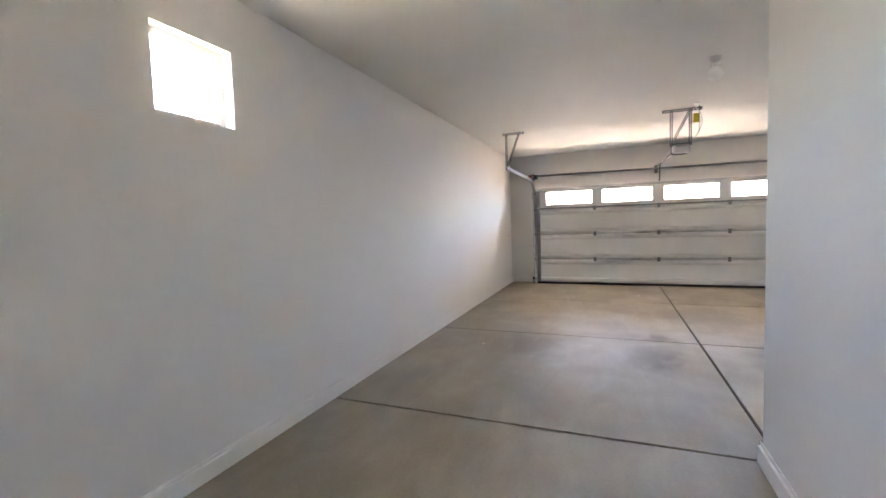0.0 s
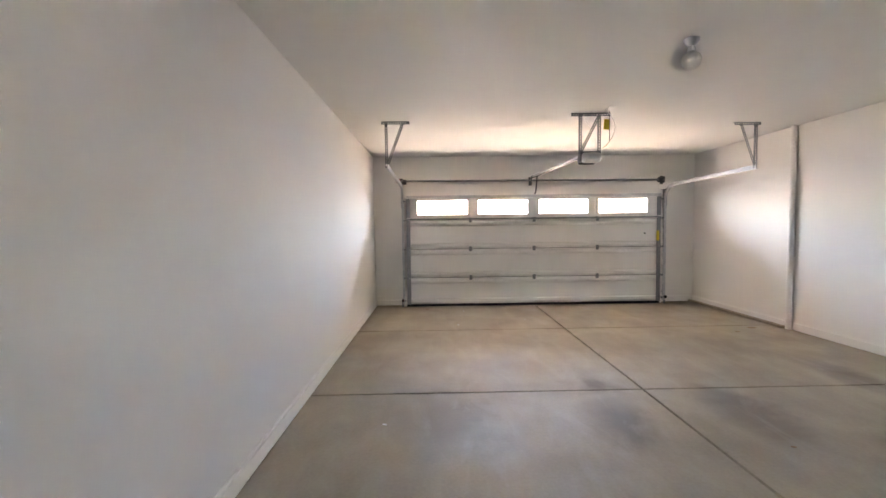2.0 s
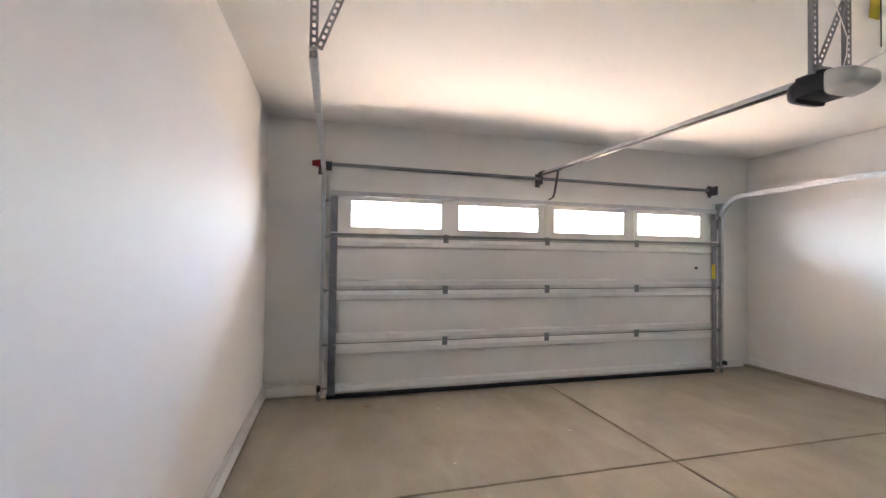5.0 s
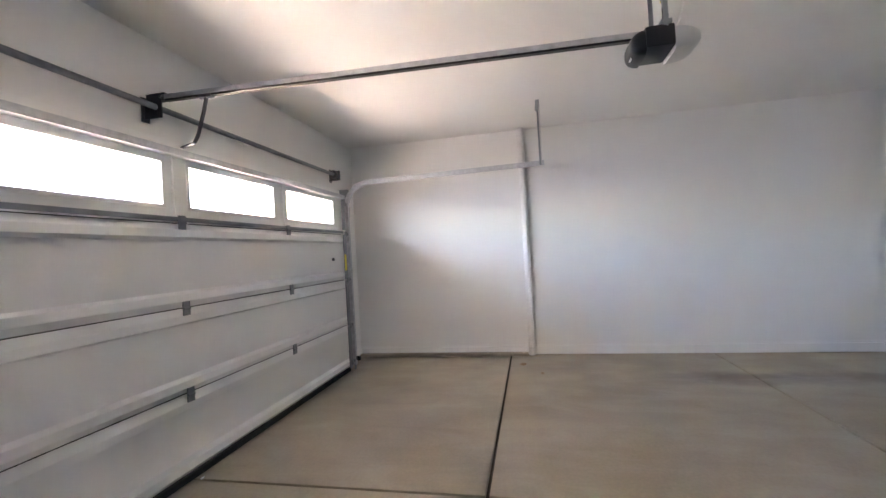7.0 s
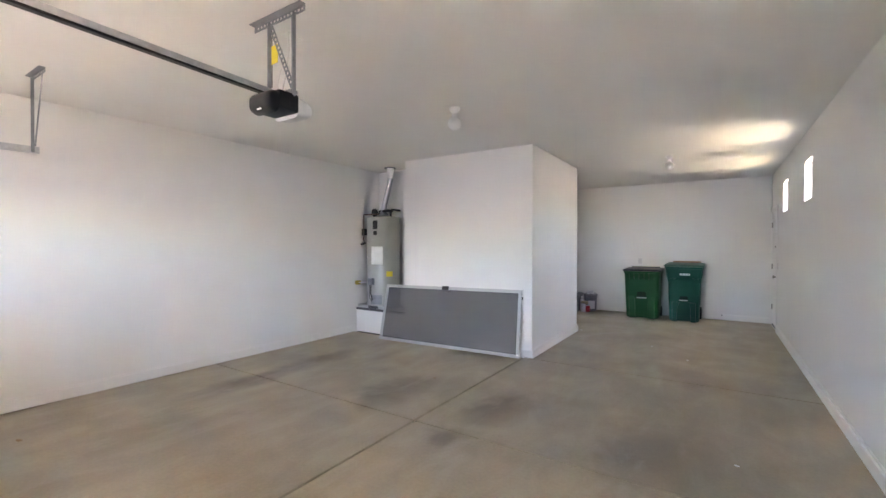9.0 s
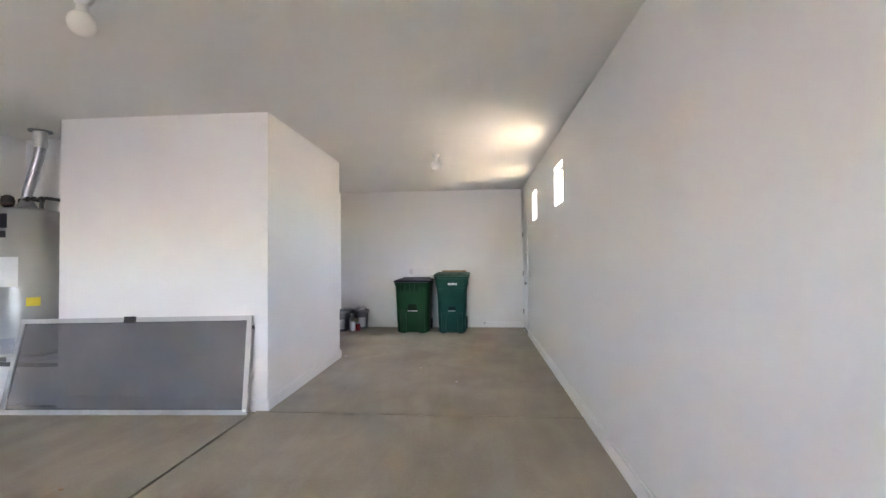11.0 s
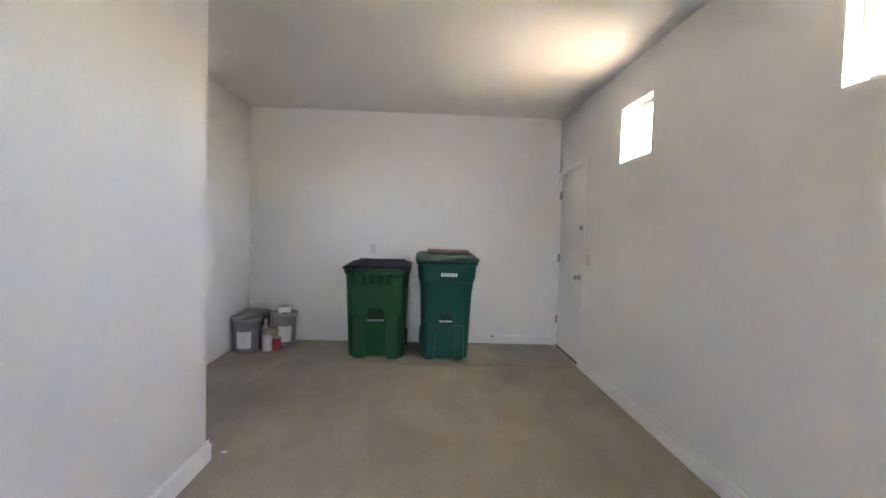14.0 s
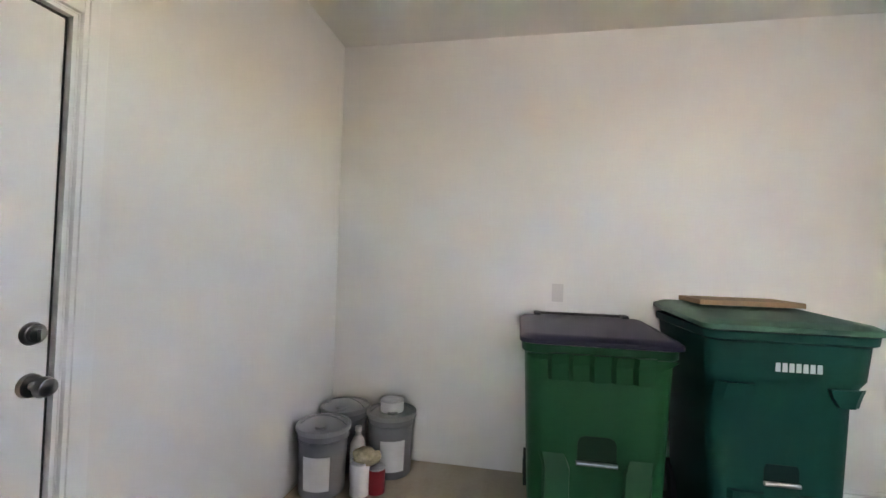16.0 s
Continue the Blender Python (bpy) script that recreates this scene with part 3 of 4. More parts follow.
structure("door_stop", stop, TRIM, "white wooden stop behind the garage door", "trim")


# ---- tracks, torsion bar, opener ----
CH = [(-0.018, -0.026), (0.018, -0.026), (0.018, -0.020), (-0.013, -0.022), (-0.013, 0.022), (0.018, 0.020), (0.018, 0.026), (-0.018, 0.026)]


def punched(p0, p1, w, facing, lip=True, step=0.032):
    """A flat steel strip from p0 to p1 with a row of real punched slots, its face looking along facing, with a folded lip."""
    p0, p1 = Vector(p0), Vector(p1)
    d = (p1 - p0).normalized()
    n = Vector(facing)
    n = (n - d * n.dot(d)).normalized()
    length = (p1 - p0).length
    slots = [(-0.20 * w, 0.20 * w, 0.016 + step * i, 0.016 + step * i + 0.019) for i in range(int((length - 0.03) / step))]
    b = holed(B(), "y", 0.0, 0.0025, -w / 2, w / 2, 0.0, length, slots)
    if lip:
        box(b, -w / 2, -w / 2 + 0.0025, 0.0026, w * 0.6, 0.0, length)
    bmesh.ops.transform(b, matrix=Matrix.Translation(p0) @ Matrix((d.cross(n) * -1, n, d)).transposed().to_4x4(), verts=b.verts)
    bmesh.ops.recalc_face_normals(b, faces=b.faces)
    return b


def door_track(x, inward, y_end, z_flat, hang_w, x_end):
    t = thing("garage_door_track", "galvanised garage door track hung from the ceiling", "door track", "garage door tracks")
    y_up, r = DY - 0.03, 0.30
    pts = [(x, y_up, 0.06), (x, y_up, 1.0), (x, y_up, z_flat - r)]
    for i in range(1, 9):
        a = math.pi / 2 * i / 8
        pts.append((x, y_up - r + r * math.cos(a), z_flat - r + r * math.sin(a)))
    pts.append((x_end, y_end, z_flat + 0.02))
    part("track", sweep(B(), pts, [(a * -inward, b) for a, b in CH], (1, 0, 0)), GALV, t)
    part("hanger_leg", punched((x_end, y_end + 0.03, z_flat), (x_end, y_end + 0.03, H - 0.02), 0.036, (0, 1, 0)), GALV_DULL, t, "punched galvanised hanger leg")
    part("hanger_brace", punched((x_end + inward * 0.02, y_end + 0.025, z_flat + 0.05), (x_end + inward * hang_w * 0.72, y_end + 0.025, H - 0.02), 0.034, (0, 1, 0), False), GALV_DULL, t, "slanting punched brace")
    xa, xb = sorted((x_end - inward * 0.06, x_end + inward * hang_w))
    ca = punched((xa, y_end + 0.03, H - 0.02), (xb, y_end + 0.03, H - 0.02), 0.036, (0, 1, 0), False)
    box(ca, xa, xb, y_end + 0.03, y_end + 0.068, H - 0.0035, H)
    part("ceiling_angle", ca, GALV_DULL, t)
    for z in (0.25, 0.9, 1.5, 2.0):
        br = box(B(), x - 0.02, x + 0.02, DY + 0.0, D - 0.017, z - 0.03, z - 0.026)
        box(br, x - 0.02, x + 0.02, DY - 0.006, DY, z - 0.03, z + 0.03)
        part("jamb_bracket", br, GALV_DULL, t)
    flag = box(B(), x - inward * 0.022, x - inward * 0.025, DY - 0.06, D - 0.02, z_flat - 0.40, z_flat - 0.06)
    part("flag_bracket", flag, GALV_DULL, t)
    return t


door_track(0.565, 1, 9.12, 2.30, 0.30, 0.565)
door_track(5.59, -1, 9.30, 2.27, 0.30, 5.53)

bar = thing("torsion_bar", "dark steel torsion bar above the garage door", "torsion bar")
TBY, TBZ = D - 0.085, 2.395
part("shaft", tube(B(), (0.52, TBY, TBZ + 0.02), (5.63, TBY, TBZ), 0.019, n=14), GALV_DULL, bar, smooth=True)
for x in (0.60, 5.55):
    dr = tube(B(), (x - 0.03, TBY, TBZ), (x + 0.03, TBY, TBZ), 0.05, 0.045, 24)
    tube(dr, (x + 0.03, TBY, TBZ), (x + 0.036, TBY, TBZ), 0.056, n=24)
    part("cable_drum", dr, DARK_STEEL, bar, "dark cable drum")
for x in (0.53, 3.04, 5.62):
    pl = box(B(), x - 0.004, x + 0.004, TBY - 0.045, D, TBZ - 0.06, TBZ + 0.06, 0.001)
    box(pl, x - 0.03, x + 0.03, D - 0.004, D, TBZ - 0.08, TBZ + 0.08)
    part("bearing_plate", pl, DARK_STEEL, bar)
part("winding_cone", tube(B(), (0.44, TBY, TBZ + 0.02), (0.52, TBY, TBZ + 0.02), 0.028, 0.042, 20), RED, bar, "red winding cone")

opener = thing("garage_door_opener", "black garage door opener with pale lens on a ceiling hanger", "door opener")
OX = 3.07
rail = sweep(B(), [(OX, D - 0.10, 2.475), (OX, 8.87, 2.413)], [(-0.020, -0.016), (0.020, -0.016), (0.020, 0.012), (0.016, 0.012), (0.016, -0.012), (-0.016, -0.012), (-0.016, 0.012), (-0.020, 0.012)], (1, 0, 0))
part("rail", rail, GALV, opener, "galvanised opener rail")
part("drive_belt", sweep(B(), [(OX, D - 0.14, 2.456), (OX, 8.90, 2.396)], [(-0.015, -0.010), (0.015, -0.010), (0.015, 0.010), (-0.015, 0.010)], (1, 0, 0)), BLACK_PLASTIC, opener, "black drive belt")
hb = box(B(), OX - 0.02, OX + 0.02, D - 0.14, D - 0.002, 2.45, 2.50, 0.003)
part("header_bracket", hb, DARK_STEEL, opener)
arm = sweep(B(), [(OX, 11.45, 2.45), (OX, 11.48, 2.34), (OX, 11.53, 2.20), (OX, 11.56, 2.155), (OX, DY - 0.06, 2.135)], [(-0.012, -0.004), (0.012, -0.004), (0.012, 0.004), (-0.012, 0.004)], (1, 0, 0))
box(arm, OX - 0.02, OX + 0.02, 11.41, 11.51, 2.432, 2.449, 0.004)
part("door_arm", arm, DARK_STEEL, opener, "dark steel door arm")
part("body", box(B(), OX - 0.112, OX + 0.112, 8.765, 8.90, 2.30, 2.405, 0.016), BLACK_PLASTIC, opener, "black plastic motor housing", True)


def bulge(sgn, y0, reach, material, name, label):
    b = B()
    prof = []
    for i in range(9):
        a = math.pi / 2 * i / 8
        prof.append((y0 + sgn * reach * math.sin(a), math.cos(a)))
    rows = []
    for y, k in prof:
        w, zt, zb = 0.055 + 0.053 * k ** 0.6, 2.402 - 0.05 * (1 - k), 2.278 + 0.06 * (1 - k ** 0.7)
        ring = []
        for j in range(20):
            c, s = math.cos(2 * math.pi * j / 20), math.sin(2 * math.pi * j / 20)
            cx, sx = math.copysign(abs(c) ** 0.35, c), math.copysign(abs(s) ** 0.45, s)
            ring.append(b.verts.new((OX + w * cx, y, (zt + zb) / 2 + (zt - zb) / 2 * sx)))
        rows.append(ring)
    for p, q in zip(rows, rows[1:]):
        for j in range(20):
            b.faces.new((p[j], p[(j + 1) % 20], q[(j + 1) % 20], q[j]))
    b.faces.new(rows[0])
    b.faces.new(rows[-1])
    bmesh.ops.recalc_face_normals(b, faces=b.faces)
    return part(name, b, material, opener, label, True)


bulge(1, 8.897, 0.065, BLACK_PLASTIC, "front_cover", "glossy black rounded front cover")
bulge(-1, 8.767, 0.125, LENS_PLASTIC, "light_lens", "pale grey rounded light lens")
part("badge", box(B(), OX - 0.018, OX + 0.018, 8.945, 8.952, 2.292, 2.304), WHITE_PLASTIC, opener, "small pale badge")
for x in (2.96, 3.19):
    part("hanger_leg", punched((x, 8.80, 2.39), (x, 8.80, H - 0.02), 0.038, (0, 1, 0)), GALV_DULL, opener, "punched galvanised hanger leg")
part("hanger_brace", punched((2.97, 8.793, 2.43), (3.185, 8.793, H - 0.03), 0.036, (0, 1, 0), False), GALV_DULL, opener, "slanting punched brace")
ca = punched((2.85, 8.806, H - 0.022), (3.33, 8.806, H - 0.022), 0.038, (0, 1, 0), False)
box(ca, 2.85, 3.33, 8.806, 8.846, H - 0.0035, H)
part("ceiling_angle", ca, GALV_DULL, opener)
part("mount_bracket", box(B(), 2.95, 3.20, 8.78, 8.83, 2.404, 2.424, 0.004), GALV_DULL, opener)
part("bell_wire", sweep(B(), [(2.99, 8.79, H - 0.03), (3.03, 8.77, 2.76), (3.07, 8.76, 2.66), (3.13, 8.77, 2.58), (3.14, 8.78, 2.50), (3.11, 8.78, 2.42)], circle(0.0025, 6), (0.2, 1, 0)), CONDUIT, opener, "thin pale bell wire", True)
tag = thing("hanging_tag", "yellow paper tag hanging from the opener cord", "tag")
part("cord", tube(B(), (3.28, 8.72, H), (3.28, 8.72, 2.53), 0.003, n=6), PIPE_DARK, tag)
part("paper", sweep(B(), [(3.25, 8.722, 2.79), (3.245, 8.728, 2.67)], [(-0.035, -0.001), (0.035, -0.001), (0.035, 0.001), (-0.035, 0.001)], (1, 0, 0)), YELLOW, tag, "yellow paper tag")
cord = thing("power_cord", "grey power cord looping from the opener to the ceiling", "cord")
cpts = [(3.18, 8.76, 2.43)] + [(3.2 + 0.10 * math.sin(math.pi * i / 10), 8.72 - 0.12 * math.sin(math.pi * i / 12), 2.43 + (H - 2.43) * i / 10) for i in range(1, 11)]
part("cable", sweep(B(), cpts, circle(0.005, 8), (0.3, 1, 0)), CONDUIT, cord, smooth=True)
oc = thing("ceiling_outlet", "white ceiling outlet beside the opener hanger", "outlet")
part("plate", box(B(), 3.20, 3.27, 8.54, 8.66, H - 0.007, H, 0.002), WHITE_PLASTIC, oc)
part("socket", box(B(), 3.215, 3.255, 8.57, 8.63, H - 0.011, H - 0.007, 0.001), WHITE_PLASTIC, oc)

# safety eyes by the floor
for x, sg, mt in ((0.545, 1, RED), (5.60, -1, DARK_STEEL)):
    s = thing("safety_sensor", "small garage door safety sensor near the floor", "sensor", "safety sensors")
    b = box(B(), x - 0.018, x + 0.018, DY - 0.10, DY - 0.035, 0.11, 0.16, 0.005)
    part("housing", b, BLACK_PLASTIC, s)
    part("lens", tube(B(), (x + sg * 0.018, DY - 0.07, 0.135), (x + sg * 0.026, DY - 0.07, 0.135), 0.012, n=14), mt, s, "small sensor lens")
    part("bracket", box(B(), x - 0.02, x + 0.02, DY - 0.034, DY - 0.03, 0.0, 0.16), GALV_DULL, s)

# painted pipe down the side wall
pp = thing("wall_conduit", "grey painted conduit running down the side wall", "conduit")
part("pipe", tube(B(), (W - 0.042, 9.55, 0.0), (W - 0.042, 9.55, H - 0.02), 0.04, n=20), CONDUIT, pp, smooth=True)
part("collar", tube(B(), (W - 0.042, 9.55, H - 0.02), (W - 0.042, 9.55, H), 0.043, n=20), CONDUIT, pp, smooth=True)


# ---- ceiling lamps ----
def globe_lamp(x, y):
    t = thing("ceiling_lamp", "bare white globe bulb in a porcelain ceiling holder, switched off", "lamp", "ceiling lamps")
    part("holder", lathe(B(), x, y, ((0.030, H - 0.055), (0.036, H - 0.045), (0.052, H - 0.02), (0.055, H - 0.001))), WHITE_PLASTIC, t, "white porcelain holder", True)
    rings = [(0.003, 2.667)]
    for i in range(1, 13):
        a = math.pi * i / 14
        rings.append((0.068 * math.sin(a), 2.735 - 0.068 * math.cos(a)))
    rings += [(0.027, 2.822), (0.023, H - 0.0555)]
    part("bulb", lathe(B(), x, y, rings), GLOBE, t, "frosted white globe bulb", True)


globe_lamp(3.09, 6.80)
globe_lamp(1.51, 3.12)


# ---- water heater niche ----
structure("platform", box(B(), BX1 + 0.001, W - 0.001, NY + 0.001, 4.935, 0.0, 0.42), WALL, "white drywall platform under the water heater", "platform")
pan = thing("drip_pan", "shallow metal drip pan under the water heater", "pan")
HX, HY = 5.90, 4.64
pb = B()
for a in ((BX1 + 0.25, W - 0.02, 4.91, 4.916), (BX1 + 0.25, W - 0.02, NY + 0.03, NY + 0.036), (BX1 + 0.25, BX1 + 0.256, NY + 0.036, 4.91), (W - 0.026, W - 0.02, NY + 0.036, 4.91)):
    box(pb, *a, 0.424, 0.475)
box(pb, BX1 + 0.25, W - 0.02, NY + 0.03, 4.916, 0.42, 0.424)
part("tray", pb, GALV, pan)
part("front_edge", box(B(), BX1 + 0.01, W - 0.01, 4.9355, 4.955, 0.385, 0.425, 0.003), DARK_STEEL, pan, "dark front edge strip")
heater = thing("water_heater", "tall grey enamel gas water heater on a platform", "water heater")
RH = 0.295
part("tank", lathe(B(), HX, HY, ((RH - 0.01, 0.44), (RH, 0.45), (RH, 1.985), (RH - 0.012, 2.005), (0.12, 2.04), (0.05, 2.045)), 48), HEATER, heater, "grey enamel tank", True)
part("base_ring", lathe(B(), HX, HY, ((RH + 0.004, 0.425), (RH + 0.004, 0.47), (RH - 0.02, 0.472)), 48), DARK_STEEL, heater)
vent = lathe(B(), HX, HY, ((0.09, 2.046), (0.085, 2.06), (0.05, 2.13), (0.045, 2.16)), 24)
part("draft_hood", vent, GALV_DULL, heater, "galvanised draft hood", True)
part("vent_pipe", sweep(B(), [(HX, HY, 2.14), (HX - 0.01, HY, 2.22), (HX - 0.13, HY, 2.58), (HX - 0.15, HY, 2.68), (HX - 0.15, HY, H)], circle(0.048, 18), (0, 1, 0)), GALV, heater, "dull galvanised vent pipe", True)
part("vent_sleeve", sweep(B(), [(HX - 0.15, HY, 2.70), (HX - 0.15, HY, H)], circle(0.062, 18), (0, 1, 0)), WHITE_PLASTIC, heater, "white vent sleeve", True)
part("ceiling_collar", tube(B(), (HX - 0.15, HY, H - 0.012), (HX - 0.15, HY, H), 0.105, n=28), GALV_DULL, heater)


def around(angle, r=RH):
    """A spot on the tank, by its bearing in degrees from the room side."""
    a = radians(angle)
    return Vector((HX + r * math.sin(a), HY + r * math.cos(a), 0))


def wrap(name, a0, a1, z0, z1, material, label, lift=0.003):
    b = B()
    n = 10
    lo, hi = [], []
    for i in range(n + 1):
        p, q = around(a0 + (a1 - a0) * i / n, RH + lift), around(a0 + (a1 - a0) * i / n, RH + 0.0005)
        lo.append([b.verts.new((v.x, v.y, z0)) for v in (p, q)])
        hi.append([b.verts.new((v.x, v.y, z1)) for v in (p, q)])
    for i in range(n):
        b.faces.new((lo[i][0], lo[i + 1][0], hi[i + 1][0], hi[i][0]))
        b.faces.new((hi[i][0], hi[i + 1][0], hi[i + 1][1], hi[i][1]))
        b.faces.new((lo[i][0], lo[i][1], lo[i + 1][1], lo[i + 1][0]))
    for i in (0, n):
        b.faces.new((lo[i][0], hi[i][0], hi[i][1], lo[i][1]))
    bmesh.ops.recalc_face_normals(b, faces=b.faces)
    return part(name, b, material, heater, label, True)


wrap("rating_label", -38, 4, 1.19, 1.50, PAPER, "white paper rating label")
wrap("display", -20, -2, 1.80, 1.95, BLACK_PLASTIC, "black control label")
wrap("display", -18, -4, 1.70, 1.77, BLACK_PLASTIC, "small black sticker")
wrap("energy_label", -72, -50, 0.98, 1.07, YELLOW, "yellow and white energy label")
wrap("burner_door", -35, 5, 0.50, 0.66, GALV_DULL, "grey burner access door")
v = around(0, RH + 0.035)
valve = box(B(), v.x - 0.045, v.x + 0.045, v.y - 0.04, v.y + 0.035, 0.84, 0.95, 0.008)
tube(valve, (v.x, v.y + 0.035, 0.895), (v.x, v.y + 0.06, 0.895), 0.025, n=18)
part("gas_valve", valve, GALV_DULL, heater, "grey gas control valve")
tubes = sweep(B(), [(v.x, v.y, 0.84), (v.x, v.y + 0.01, 0.70), (v.x - 0.02, v.y - 0.01, 0.58)], circle(0.009, 8), (1, 0, 0))
sweep(tubes, [(v.x + 0.03, v.y, 0.84), (v.x + 0.03, v.y + 0.005, 0.62), (v.x + 0.0, v.y - 0.02, 0.55)], circle(0.006, 8), (1, 0, 0))
part("gas_tube", tubes, PIPE_DARK, heater)
gl = sweep(B(), [(v.x + 0.045, v.y, 0.88), (6.20, v.y + 0.01, 0.86), (6.215, v.y, 0.90), (6.215, v.y, 1.05)], circle(0.011, 10), (0, 0.2, 1))
part("gas_line", gl, CONDUIT, heater, "pale flexible gas connector", True)
vb = box(B(), 6.165, 6.235, v.y - 0.03, v.y + 0.045, 0.83, 0.90, 0.006)
part("shutoff_valve", vb, BRASS, heater, "yellow gas shut-off")
for dx, name in ((-0.12, "cold_pipe"), (0.14, "hot_pipe")):
    p = sweep(B(), [(HX + dx, HY - 0.05, 2.02), (HX + dx, HY - 0.05, 2.14), (HX + dx, HY - 0.1, 2.16), (HX + dx, NY + 0.001, 2.16)], circle(0.02, 10), (1, 0, 0))
    part(name, p, PIPE_DARK, heater, "dark insulated water pipe", True)
cross = tube(B(), (HX - 0.24, HY + 0.05, 2.13), (HX - 0.02, HY + 0.05, 2.13), 0.014, n=10)
for x in (HX - 0.23, HX - 0.14, HX - 0.06):
    tube(cross, (x - 0.012, HY + 0.05, 2.13), (x + 0.012, HY + 0.05, 2.13), 0.027, n=12)
part("valve_row", cross, PIPE_DARK, heater, "dark shut-off valve")
el = lathe(B(), HX + 0.16, HY + 0.06, ((0.02, 2.03), (0.05, 2.06), (0.062, 2.11), (0.05, 2.16), (0.02, 2.18)), 20)
part("insulated_elbow", el, PIPE_DARK, heater, "black insulated elbow", True)
drain = sweep(B(), [(HX - 0.02, HY + 0.16, 2.07), (HX + 0.33, HY + 0.16, 2.07), (HX + 0.335, HY + 0.16, 2.02), (HX + 0.335, HY + 0.16, 1.62), (HX + 0.345, HY + 0.12, 1.55)], circle(0.012, 10), (0, 1, 0))
part("relief_pipe", drain, COPPER, heater, "dark copper relief pipe", True)
part("junction_box", box(B(), HX + 0.285, HX + 0.355, HY + 0.10, HY + 0.19, 1.70, 1.82, 0.004), PIPE_DARK, heater, "dark valve on the relief pipe")
part("pipe_end", tube(B(), (HX + 0.335, HY + 0.12, 1.56), (HX + 0.335, HY + 0.22, 1.54), 0.02, n=12), PIPE_DARK, heater)

# ---- sliding screen door leaning on its side ----
screen = thing("screen_door", "grey mesh sliding screen door lying on its side against the closet wall", "screen door")
P0, P1 = Vector((5.475, 5.215, 0.002)), Vector((3.11, 5.09, 0.002))
q0, q1 = Vector((5.475, 5.02, 0.87)), Vector((3.11, 5.0, 0.912))


def on_panel(u, v, lift=0.0):
    n = (P1 - P0).cross(q0 - P0).normalized()
    if n.y < 0:
        n = -n
    return P0.lerp(P1, u).lerp(q0.lerp(q1, u), v) + n * lift


def panel_piece(u0, u1, v0, v1, a, b):
    bm = B()
    vs = [bm.verts.new(on_panel(u, v, l)) for l in (a, b) for u, v in ((u0, v0), (u1, v0), (u1, v1), (u0, v1))]
    for f in ((3, 2, 1, 0), (4, 5, 6, 7), (0, 1, 5, 4), (1, 2, 6, 5), (2, 3, 7, 6), (3, 0, 4, 7)):
        bm.faces.new([vs[i] for i in f])
    bmesh.ops.recalc_face_normals(bm, faces=bm.faces)
    return bm


FW, FV = 0.019, 0.05
ALU = mat("grey_aluminium", (0.46, 0.46, 0.455), 0.42, 0.25, var=0.05, scale=12, bump=0.02)
part("bottom_rail", panel_piece(0, 1, 0, FV, 0, 0.024), ALU, screen, "grey aluminium rail")
part("top_rail", panel_piece(0, 1, 1 - FV, 1, 0, 0.024), ALU, screen, "grey aluminium rail")
part("end_rail", panel_piece(0, FW, FV, 1 - FV, 0, 0.024), ALU, screen, "grey aluminium end rail")
part("end_rail", panel_piece(1 - FW, 1, FV, 1 - FV, 0, 0.024), ALU, screen, "grey aluminium end rail")
part("mesh", panel_piece(FW, 1 - FW, FV, 1 - FV, 0.010, 0.0105), SCREEN, screen, "fine grey insect mesh")
part("spline", panel_piece(FW, 1 - FW, 1 - FV - 0.006, 1 - FV, 0.011, 0.020), RUBBER, screen)
part("spline", panel_piece(FW, 1 - FW, FV, FV + 0.006, 0.011, 0.020), RUBBER, screen)
part("latch", panel_piece(0.465, 0.51, 1 - FV - 0.012, 1.008, 0.0245, 0.05), BLACK_PLASTIC, screen, "black plastic latch handle")
part("corner_roller", panel_piece(0.992, 1.004, 0.86, 0.9, -0.02, 0.0), BLACK_PLASTIC, screen)
part("corner_roller", panel_piece(0.985, 0.998, 0.03, 0.055, 0.0245, 0.034), WHITE_PLASTIC, screen, "white corner clip")


# ---- wheeled bins ----
def ring(bm, cx, cy, w, d, z, r, n=5):
    vs = []
    for sx, sy, a0 in ((1, 1, 0), (-1, 1, 90), (-1, -1, 180), (1, -1, 270)):
        for i in range(n):
            a = radians(a0 + 90 * i / (n - 1))
            vs.append(bm.verts.new((cx + sx * (w / 2 - r) + r * math.cos(a), cy + sy * (d / 2 - r) + r * math.sin(a), z)))
    return vs


def loft(bm, rows, caps=True):
    for a, b in zip(rows, rows[1:]):
        k = len(a)
        for i in range(k):
            bm.faces.new((a[i], a[(i + 1) % k], b[(i + 1) % k], b[i]))
    if caps:
        bm.faces.new(rows[0][::-1])
        bm.faces.new(rows[-1])
    bmesh.ops.recalc_face_normals(bm, faces=bm.faces)
    return bm


def wheel(t, x, y, r):
    w = part("wheel", tube(B(), (x - 0.025, y, r), (x + 0.025, y, r), r, n=28), RUBBER, t, "black wheel", True)
    part("hub", tube(B(), (x - 0.029, y, r), (x + 0.029, y, r), r * 0.45, n=20), BLACK_PLASTIC, w)


def front_y(levels, z):
    if z < levels[0][0]:
        return levels[0][1]
    for (za, ya), (zb, yb) in zip(levels, levels[1:]):
        if za <= z <= zb:
            return ya + (yb - ya) * (z - za) / (zb - za)
    return levels[-1][1]


